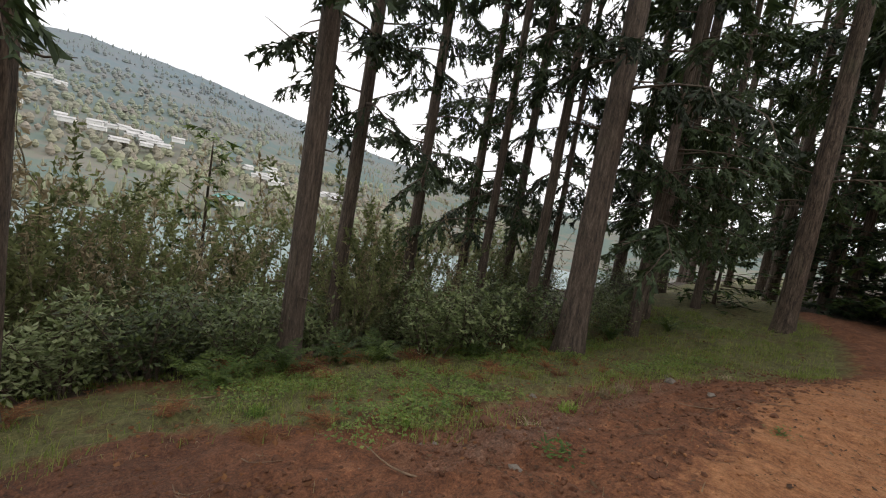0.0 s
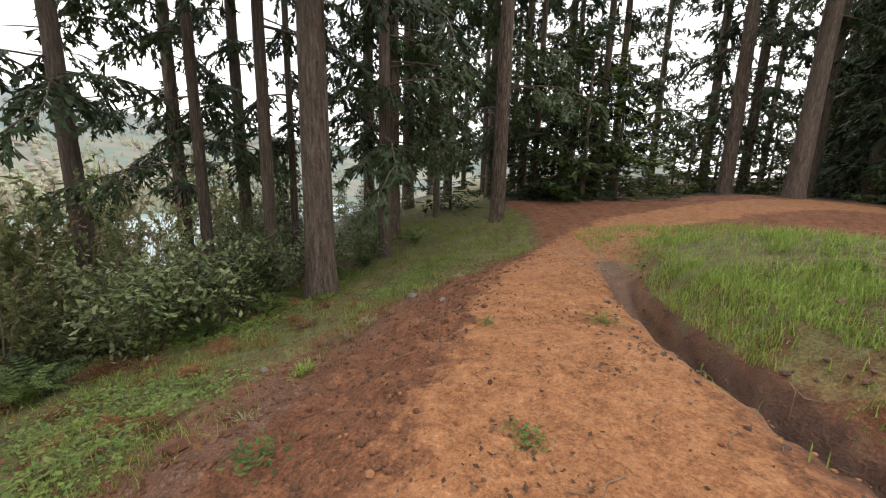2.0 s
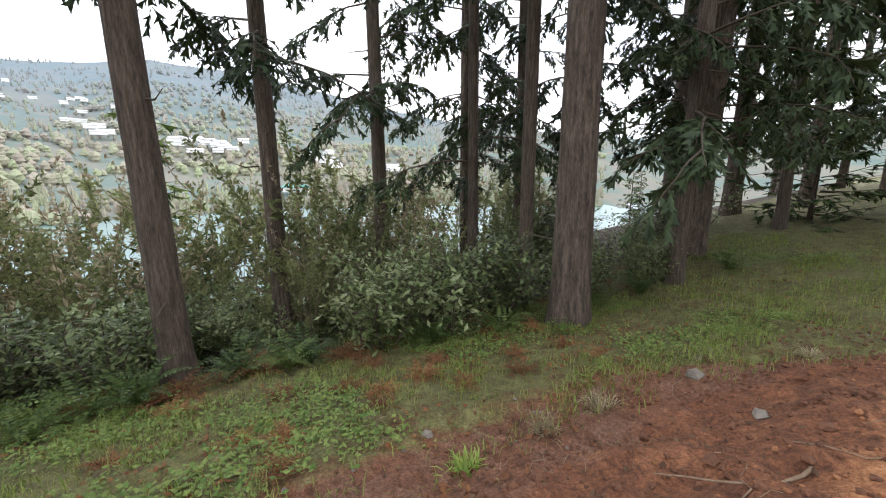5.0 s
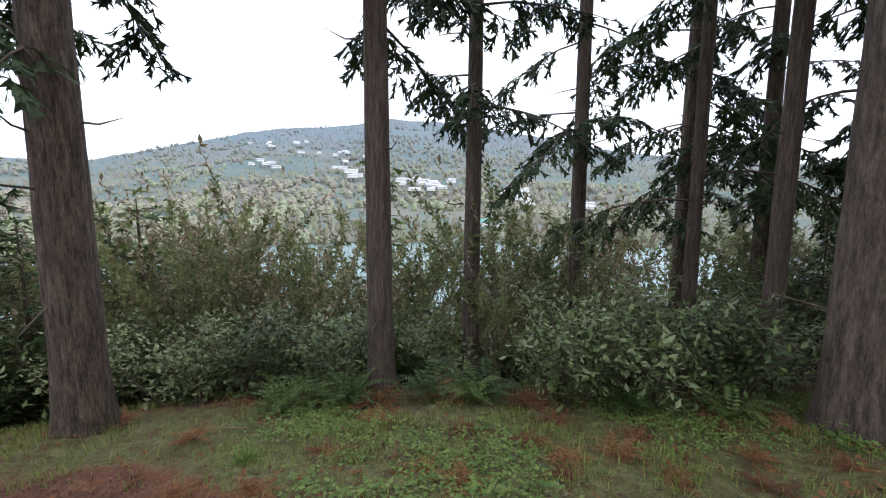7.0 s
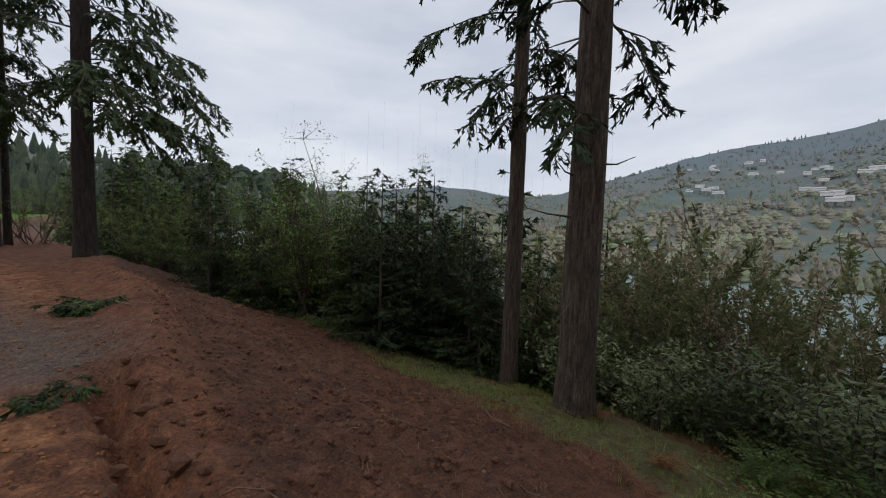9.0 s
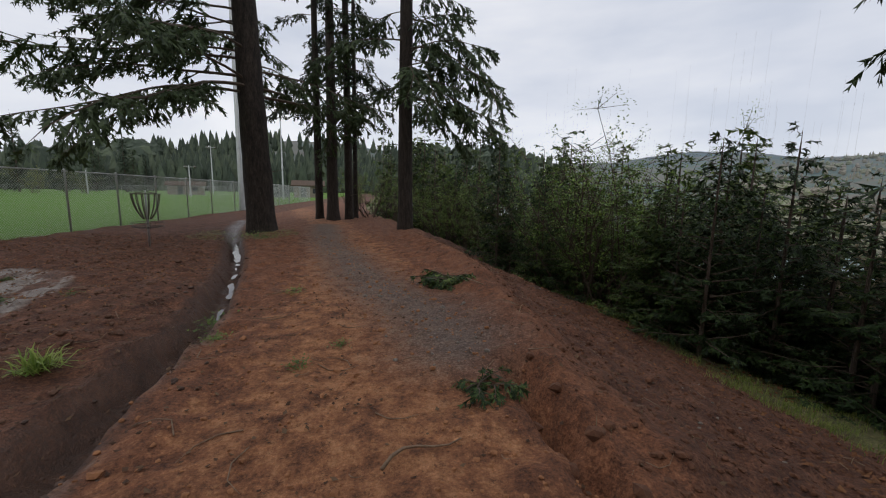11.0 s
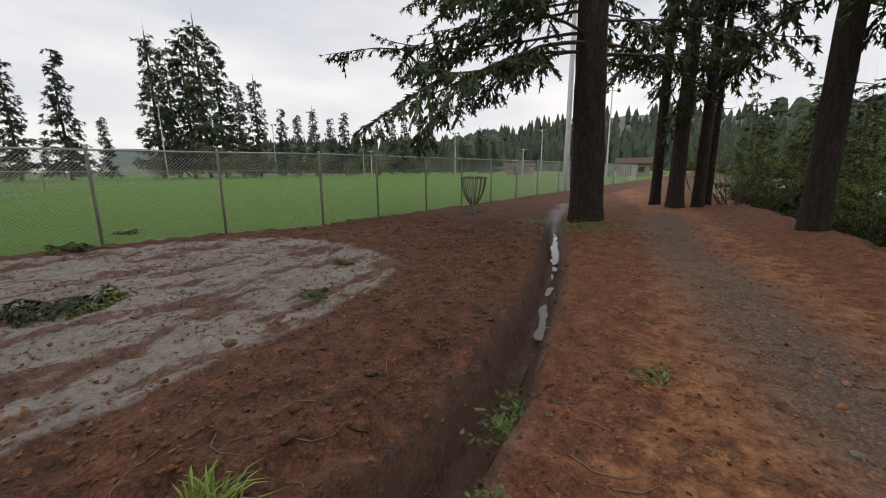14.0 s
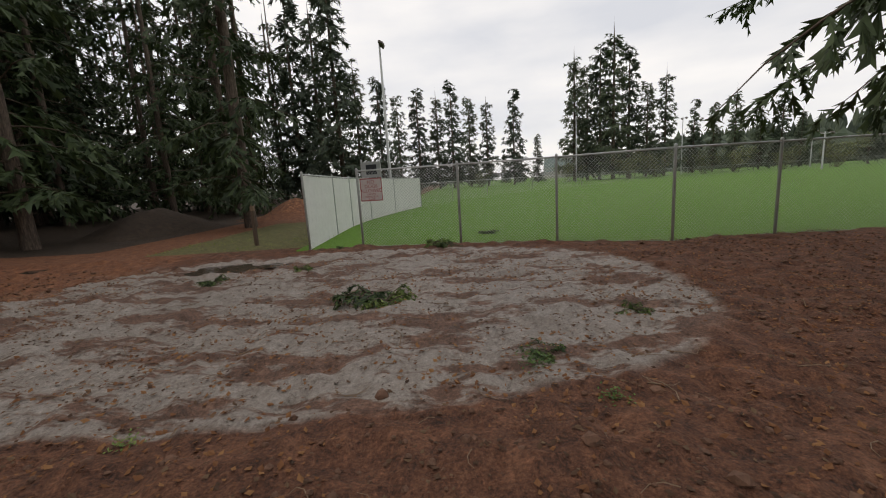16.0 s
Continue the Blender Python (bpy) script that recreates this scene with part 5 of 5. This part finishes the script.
# ---- ground cover ----
def scatter(n, x0, x1, y0, y1, keep, seed):
    r = np.random.RandomState(seed)
    x, y = r.uniform(x0, x1, n), r.uniform(y0, y1, n)
    k = r.uniform(0, 1, n) < keep(x, y)
    x, y = x[k], y[k]
    return x, y, height(x, y), r


def turf_cover(x, y):
    d = x - edge(y)
    south = step(-y, 0.5, 3.0)
    band = step(d, 3.2 - 1.9 * south - 1.1 * step(-y, 6, 9), 4.0 - 1.8 * south - 1.3 * step(-y, 6, 9)) * (1 - step(d, 6.2, 7.0))
    ditch, _ = near_line(x, y, DITCH)
    hump = 1.5 * np.exp(-(((x + 2.3) / 1.8) ** 2 + ((y + 6.0) / 3.6) ** 2)) * (ditch > 0.25) * (y < -1.8) * (x < -0.4)
    lawn = 0.6 * ((x < -11.6) & (y < 0.3) & (y > -4.5))
    foot = 0.8 * (np.hypot(x + 3.9, y - 12.2) < 1.5)
    patch = 0.06 + 0.94 * step(0.8 * vnoise(x, y, 1.1, 50) + 0.7 * vnoise(x, y, 3.4, 51), 0.62, 1.05)
    return np.clip(np.maximum.reduce([band, hump, lawn, foot]) * patch, 0, 1)


def blades(name, n, area, keep, seed, high, wide, mat, label, category):
    x, y, z, r = scatter(n, *area, keep, seed)
    m = len(x)
    a, h = r.uniform(0, 2 * np.pi, m), r.uniform(*high, m)
    lean, w = r.uniform(0.1, 0.9, m), r.uniform(*wide, m)
    ca, sa = np.cos(a), np.sin(a)
    base = np.stack([x, y, z - 0.01], 1)
    side = np.stack([-sa * w, ca * w, 0 * w], 1)
    mid = base + np.stack([ca * h * lean * 0.35, sa * h * lean * 0.35, h * 0.6], 1)
    tip = base + np.stack([ca * h * lean, sa * h * lean, h * (1 - 0.35 * lean)], 1)
    v = np.stack([base - side, base + side, mid + side * 0.6, mid - side * 0.6, tip], 1).reshape(-1, 3)
    k = np.arange(m) * 5
    f = [(i, i + 1, i + 2, i + 3) for i in k.tolist()] + [(i + 3, i + 2, i + 4) for i in k.tolist()]
    return tagged(new(name, mesh(name, v.tolist(), f, mat)), label, category, kind="stuff")


blades("hump_grass", 120000, (-5.5, -0.3, -11, -1.5), turf_cover, 60, (0.05, 0.17), (0.003, 0.0065), IVY, "lush green grass on the hump beside the trail", "grass")
blades("lawn_edge_grass", 30000, (-14, -2, -4.5, 13.5), turf_cover, 59, (0.04, 0.12), (0.003, 0.006), GRASS, "short grass by the field corner", "grass")
blades("grass", 210000, (0.6, 9, -14, 11), turf_cover, 61, (0.04, 0.15), (0.0025, 0.006), GRASS, "short patchy green grass on the slope and hump", "grass")
blades("dry_grass", 60000, (1.5, 9, -13, 10), lambda x, y: 0.4 * turf_cover(x, y) + 0.02, 62, (0.03, 0.12), (0.0015, 0.004), STRAW, "dry straw grass among the green", "grass")


def low_leaves(name, n, area, keep, seed, size, mat, label, lift=(0.01, 0.09)):
    x, y, z, r = scatter(n, *area, keep, seed)
    g = Geo()
    q = random.Random(seed)
    for px, py, pz in zip(x, y, z):
        d = randdir(q, -0.25, 0.5)
        side = d.cross(Vector((q.uniform(-0.5, 0.5), q.uniform(-0.5, 0.5), 1))).normalized()
        s = q.uniform(*size)
        g.leaf(Vector((px, py, pz + q.uniform(*lift))), d, side, s, s * 0.7)
    return tagged(new(name, g.mesh(name, mat)), label, "ground cover", kind="stuff")


def leafy(x, y):
    d = x - edge(y)
    return step(d, 1.9, 2.6) * (1 - step(d, 5.8, 6.4)) * step(-y, 0.8, 2.5) * step(vnoise(x, y, 0.8, 55) + 0.4 * vnoise(x, y, 2.6, 56), 0.5, 0.85)


low_leaves("creeping_leaves", 80000, (1.5, 9, -12.5, 0), leafy, 63, (0.025, 0.06), CREEP, "creeping bright green leaves over the slope")
low_leaves("fallen_leaves", 26000, (1.0, 8.5, -13, 9), lambda x, y: 0.5 * step(x - edge(y), 0.8, 2.0) * step(vnoise(x, y, 1.1, 59), 0.35, 0.75), 64, (0.03, 0.08), DEADFERN, "rust-brown fallen leaves and bracken bits", (0.005, 0.03))
low_leaves("mud_chips", 26000, (-9.5, -1.5, -6, 12), lambda x, y: 0.75 * (np.interp(y, [p[1] for p in DITCH], [p[0] for p in DITCH]) - x > 0.3) * step(vnoise(x, y, 0.7, 57) + 0.5 * vnoise(x, y, 2.2, 58), 0.45, 0.9), 65, (0.02, 0.06), DEADFERN, "bark chips and dead needles trodden into the mud", (0.003, 0.015))


DEBRIS = foliage("dark_debris", [(0.1, (0.03, 0.016, 0.01)), (0.5, (0.085, 0.045, 0.026)), (0.95, (0.2, 0.13, 0.075))], 0.9, 0.05, 4.0)
low_leaves("trail_debris", 24000, (-2.5, 3.5, -11, 12), lambda x, y: 0.12 + 0.8 * step(0.7 * vnoise(x, y, 1.2, 81) + 0.6 * vnoise(x, y, 4.0, 82), 0.68, 1.0), 73, (0.015, 0.05), DEBRIS, "dark bark bits and needles on the clay", (0.003, 0.014))
low_leaves("mud_litter", 22000, (-9.5, -1.6, -5, 12), lambda x, y: 0.15 + 0.75 * step(0.7 * vnoise(x, y, 1.4, 83) + 0.6 * vnoise(x, y, 4.5, 84), 0.66, 1.0), 74, (0.015, 0.055), DEBRIS, "dark bark and needle litter on the mud", (0.003, 0.016))


def clods(name, n, area, keep, seed, size, mat, label):
    x, y, z, r = scatter(n, *area, keep, seed)
    g = Geo()
    q = random.Random(seed)
    for px, py, pz in zip(x, y, z):
        s = q.uniform(size[0] ** 0.5, size[1] ** 0.5) ** 2 * (1 if q.random() < 0.9 else 1.8)
        g.clod((px, py, pz + s * 0.15), s, q)
    return tagged(new(name, g.mesh(name, mat)), label, "soil", kind="stuff")


clods("soil_clods", 17000, (0.5, 5.5, -9, 10), lambda x, y: 0.75 * step(x - edge(y), -0.15, 0.25) * (1 - step(x - edge(y), 1.4 + 1.5 * step(y, -2, 0), 2.4 + 1.7 * step(y, -2, 0))), 66, (0.006, 0.03), CLOD, "loose clods of red clay along the trail edge")
clods("trail_crumbs", 8000, (-1.6, 2.0, -10, 12), lambda x, y: 0.6 * (near_line(x, y, TRAIL)[0] < 1.4), 67, (0.005, 0.022), CRUMB, "small crumbs of clay on the trail")
clods("gravel_bits", 6500, (-3, 5, -9, 14), lambda x, y: np.clip(1 - near_line(x, y, GRAVEL)[0] / 0.7, 0, 1) + 0.15 * step(x - edge(y), 0.8, 1.2) * (1 - step(x - edge(y), 2, 2.6)), 68, (0.006, 0.024), STONE, "grey gravel pressed into the trail")
clods("mud_lumps", 9000, (-9.5, -1.2, -5, 12), lambda x, y: 0.8 * (np.interp(y, [p[1] for p in DITCH], [p[0] for p in DITCH]) - x > 0.35) * np.clip(np.abs((x + 6.85) / 3.3) ** 2.7 + np.abs((y - 1.9) / 5.0) ** 2.7 - 0.85, 0.006, 1), 72, (0.008, 0.035), plain("mud_crumbs", (0.05, 0.024, 0.014), (0.2, 0.1, 0.06), 10, 0.85), "crumbs of red-brown mud and bark")
clods("ditch_lumps", 4000, (-5.5, 0.4, -7.5, 14), lambda x, y: 1.0 * (np.abs(near_line(x, y, DITCH)[0] - 0.28) < 0.24), 69, (0.006, 0.026), plain("dark_wet_soil", (0.03, 0.017, 0.011), (0.11, 0.06, 0.04), 10, 0.7), "dark lumps along the ditch banks")


def sticks(name, n, area, keep, seed, length, label):
    x, y, z, r = scatter(n, *area, keep, seed)
    g = Geo()
    q = random.Random(seed)
    for px, py in zip(x, y):
        a, ln = q.uniform(0, 6.28), q.uniform(*length)
        pts = []
        for k in range(4):
            t = (k / 3 - 0.5) * ln
            sx, sy = px + t * math.cos(a + 0.3 * k), py + t * math.sin(a + 0.3 * k)
            pts.append((sx, sy, ground_at(sx, sy) + 0.008))
        w = 0.0025 + 0.006 * ln
        g.tube(pts, [w, w * 0.9, w * 0.7, w * 0.4], 4)
    return tagged(new(name, g.mesh(name, STICK)), label, "twigs", kind="stuff")


sticks("twig_litter", 900, (-9, 6.5, -10, 12), lambda x, y: 0.9 + 0 * x, 70, (0.06, 0.45), "thin dead twigs scattered on the ground")


# ---- ferns, weeds, boughs on the ground ----
def fern_mesh(name, seed, fronds, ln, mat, pinnae=15, flat=0.0):
    q = random.Random(seed)
    g = Geo()
    for i in range(fronds):
        a = 2 * math.pi * i / fronds + q.uniform(-0.3, 0.3)
        out = Vector((math.cos(a), math.sin(a), 0))
        rise = q.uniform(0.7, 1.5) * (1 - flat)
        length = ln * q.uniform(0.65, 1.1)
        prev = Vector((0, 0, 0))
        pts = []
        for k in range(pinnae + 1):
            u = k / pinnae
            pts.append(out * (length * (u * 0.55 + 0.35 * u * u)) + Vector((0, 0, length * rise * (u * 1.3 - 0.85 * u * u))))
        g.tube(pts[::3] + [pts[-1]], [0.004] * (len(pts[::3]) + 1), 3, cap=False)
        for k in range(2, pinnae):
            d = (pts[k + 1] - pts[k - 1]).normalized()
            side = d.cross(Vector((0, 0, 1))).normalized()
            w = 0.13 * ln * math.sin(math.pi * (0.12 + 0.86 * k / pinnae)) * 1.2
            for s in (-1, 1):
                dd = (side * s + d * 0.35 + Vector((0, 0, -0.15 + q.uniform(-0.1, 0.1)))).normalized()
                g.leaf(pts[k], dd, d, w, 0.035 * ln / 0.7, 0.05)
    return g.mesh(name, mat)


FERNS = [fern_mesh("sword_fern", s, 15, 0.75, FERN) for s in (101, 102)]
DEADFERNS = [fern_mesh("dead_fern", s, 16, 0.62, DEADFERN, 12, 0.45) for s in (103, 104)]
for i, (x, y, s) in enumerate(((6.7, -4.5, 1.0), (6.45, -4.2, 0.8), (6.85, -3.65, 0.95), (6.65, -2.6, 0.85), (6.9, -2.1, 0.9), (6.6, -1.7, 0.7), (5.75, -6.1, 0.85), (5.2, -7.0, 0.8), (4.95, -8.9, 0.7), (6.5, -5.5, 0.75), (7.3, -1.6, 0.8), (4.4, -9.6, 0.8), (3.6, -11.3, 0.8))):
    plant("sword_fern", FERNS[i % 2], x, y, s, i * 67, "green sword fern at the foot of the firs", "fern", "sword ferns", 0.02, "fronds")
for i, (x, y, s) in enumerate(((5.25, -6.88, 0.6), (4.8, -7.3, 0.6), (6.85, -3.9, 1.0), (6.6, -2.9, 1.0), (7.2, -2.1, 0.8), (5.0, -5.6, 0.45), (4.3, -6.3, 0.45), (4.6, -4.6, 0.5), (4.1, -5.3, 0.4), (5.4, -3.8, 0.45), (4.7, -3.3, 0.4), (5.2, -2.4, 0.4), (3.5, -6.8, 0.4), (6.7, 0.2, 0.6), (6.3, -5.0, 0.8), (4.5, -2.0, 0.5), (5.0, -4.4, 0.5), (4.6, -5.1, 0.55), (5.6, -5.0, 0.5), (4.2, -4.4, 0.45), (3.9, -5.9, 0.45), (4.9, -6.6, 0.45), (5.9, -2.9, 0.5), (4.4, -3.6, 0.5), (3.8, -3.4, 0.4), (5.8, -1.0, 0.5), (4.6, -1.4, 0.45), (4.0, -6.9, 0.45))):
    plant("dead_fern", DEADFERNS[i % 2], x, y, s, i * 83, "withered rust-brown fern on the slope", "fern", "dead ferns", 0.02, "fronds")


def tuft_mesh(name, seed, n, ln, mat):
    q = random.Random(seed)
    g = Geo()
    for _ in range(n):
        d = randdir(q, 0.25, 1.0)
        p = Vector((q.gauss(0, 0.04), q.gauss(0, 0.04), 0))
        h = ln * q.uniform(0.5, 1.1)
        side = d.cross(Vector((0, 0, 1))).normalized() * 0.004
        mid = p + d * h * 0.6
        tip = p + d * h + Vector((0, 0, -0.25 * h))
        k = len(g.v)
        g.v += [p - side, p + side, mid + side, mid - side, tip]
        g.f += [(k, k + 1, k + 2, k + 3), (k + 3, k + 2, k + 4)]
    return g.mesh(name, mat)


def weed_mesh(name, seed, n, size, mat):
    q = random.Random(seed)
    g = Geo()
    for _ in range(n):
        p = Vector((q.gauss(0, 0.07), q.gauss(0, 0.07), abs(q.gauss(0.02, 0.03))))
        d = randdir(q, -0.05, 0.6)
        g.leaf(p, d, d.cross(Vector((0, 0, 1))).normalized(), size * q.uniform(0.6, 1.3), size * 0.5)
    return g.mesh(name, mat)


TUFT, DRYTUFT = tuft_mesh("grass_tuft", 111, 150, 0.22, IVY), tuft_mesh("dry_tuft", 112, 120, 0.22, STRAW)
WEED = [weed_mesh("weed", s, 90, 0.045, CREEP) for s in (113, 114)]
for i, (x, y, s) in enumerate(((2.99, -4.38, 1.0), (5.28, -1.7, 0.9), (-2.14, 2.22, 1.2), (3.9, -2.6, 0.6), (-3.0, -4.2, 0.8), (-2.2, -5.2, 0.8))):
    plant("grass_tuft", TUFT, x, y, s, i * 50, "bright green tuft of grass on bare soil", "grass tuft", "grass tufts", 0.01, "tuft")
for i, (x, y, s) in enumerate(((2.8, -5.59, 1.0), (2.83, -4.95, 0.8), (3.0, -3.5, 0.8), (1.9, -7.6, 0.7), (4.0, -4.2, 0.6))):
    plant("dry_grass_tuft", DRYTUFT, x, y, s, i * 70, "pale dry tuft of grass on the slope", "grass tuft", "dry grass tufts", 0.01, "tuft")
for i, (x, y, s) in enumerate(((2.43, -2.85, 1.2), (0.14, -4.73, 1.0), (0.89, -2.99, 0.8), (-1.57, 4.06, 1.2), (-0.82, 4.58, 0.9), (-3.63, 4.67, 0.7), (-4.14, 4.27, 0.9), (-1.45, 3.6, 1.3), (-1.2, 3.0, 1.0), (-3.3, 11.3, 1.5), (-3.7, 11.8, 1.6), (-2.9, 10.6, 1.2), (-3.4, 1.6, 0.7), (4.5, -7.5, 1.6), (4.3, -7.3, 1.3), (1.2, -4.6, 0.7), (-0.3, 2.2, 0.7), (0.0, 2.6, 0.6), (-2.6, -3.6, 1.0))):
    plant("weed", WEED[i % 2], x, y, s, i * 60, "small broad-leaved green weed in the clay", "weed", "weeds", 0.005, "leaves")


def bough_mesh(name, seed, n, ln):
    q = random.Random(seed)
    wood, leaf = Geo(), Geo()
    for i in range(n):
        a = q.uniform(0, 6.28)
        d = Vector((math.cos(a), math.sin(a), q.uniform(0.1, 0.55)))
        fir_bough((wood, leaf), Vector((q.gauss(0, 0.08), q.gauss(0, 0.08), 0.03)), d.normalized(), ln * q.uniform(0.6, 1.1), q, droop=0.3, gap=0.06, reach=0.16, tufts=5, needle=0.05, fork=False)
    k, nf = len(wood.v), len(wood.f)
    return mesh(name, wood.v + leaf.v, wood.f + [tuple(i + k for i in t) for t in leaf.f], TWIG, YOUNG, idx=[0] * nf + [1] * len(leaf.f))


BOUGHS = [bough_mesh("fallen_bough", s, 9, 0.5) for s in (121, 122)]
for i, (x, y, s) in enumerate(((1.32, 4.72, 1.0), (1.45, 4.95, 0.9), (-6.4, 2.6, 1.0), (-6.2, 2.75, 0.8), (-10.5, 3.35, 0.7), (-10.3, 3.7, 0.6), (1.1, 1.65, 0.6), (-7.9, -0.5, 0.5), (-8.4, 0.9, 0.45), (5.26, 8.2, 0.6), (-12.2, 4.9, 0.6), (-5.2, 5.6, 0.35), (-4.3, 4.4, 0.4), (-11.0, 1.0, 0.3))):
    plant("fallen_bough", BOUGHS[i % 2], x, y, (s, s, s * 1.25), i * 97, "broken green fir bough lying on the ground", "branch", "fallen fir boughs", 0.0, "needles")


def stone(x, y, s, mat, label):
    g = Geo()
    g.clod((0, 0, 0), s, random.Random(int(x * 100)), 0.75)
    ob = new("stone", g.mesh("stone", mat, smooth=False))
    ob.matrix_basis = pose(x, y, ground_at(x, y) + s * 0.2, 0, 0, x * 77)
    tagged(ob, label, "stone", "loose stones")


for k, (x, y, s) in enumerate(((1.62, 1.5, 0.06), (1.4, 1.28, 0.05), (1.65, 1.02, 0.07), (1.43, 0.86, 0.05), (1.68, 0.62, 0.06), (1.47, 0.5, 0.055), (1.72, 0.2, 0.07), (1.5, 0.12, 0.05), (1.74, -0.1, 0.06), (1.6, 1.95, 0.05))):
    stone(x, y, s, CLOD, "upturned lump of damp red clay")
stone(3.28, -3.08, 0.09, CLOD, "rounded orange clay stone on the slope")
stone(2.45, -6.48, 0.08, STONE, "pale grey stone beside the trail")
stone(1.88, -5.91, 0.06, STONE, "pale tan stone beside the trail")
stone(1.44, -2.24, 0.04, STONE, "small pale pebble on the clay")
stone(2.6, -2.5, 0.06, STONE, "small grey stone on the slope")
stone(3.5, -4.4, 0.05, STONE, "small grey stone on the slope")


def long_stick(x, y, turn, ln, label):
    q = random.Random(int(x * 50))
    g = Geo()
    pts = [((k / 6 - 0.5) * ln, 0.1 * ln * math.sin(k * 0.8), 0.012 + 0.02 * math.sin(k)) for k in range(7)]
    g.tube(pts, [0.011 - 0.0012 * k for k in range(7)], 6)
    ob = new("stick", g.mesh("stick", STICK, smooth=True))
    ob.matrix_basis = pose(x, y, ground_at(x, y) + 0.02, 0, 0, turn)
    tagged(ob, label, "stick", "fallen sticks")


for x, y, turn, ln in ((1.75, -5.0, 60, 0.8), (3.3, -1.9, 20, 0.7), (6.1, -1.2, 70, 0.6), (1.7, 4.6, 100, 0.9), (0.6, 1.0, 30, 0.5), (-0.9, -3.4, 140, 0.4), (4.9, 0.6, 80, 0.6)):
    long_stick(x, y, turn, ln, "bare crooked stick lying on the ground")
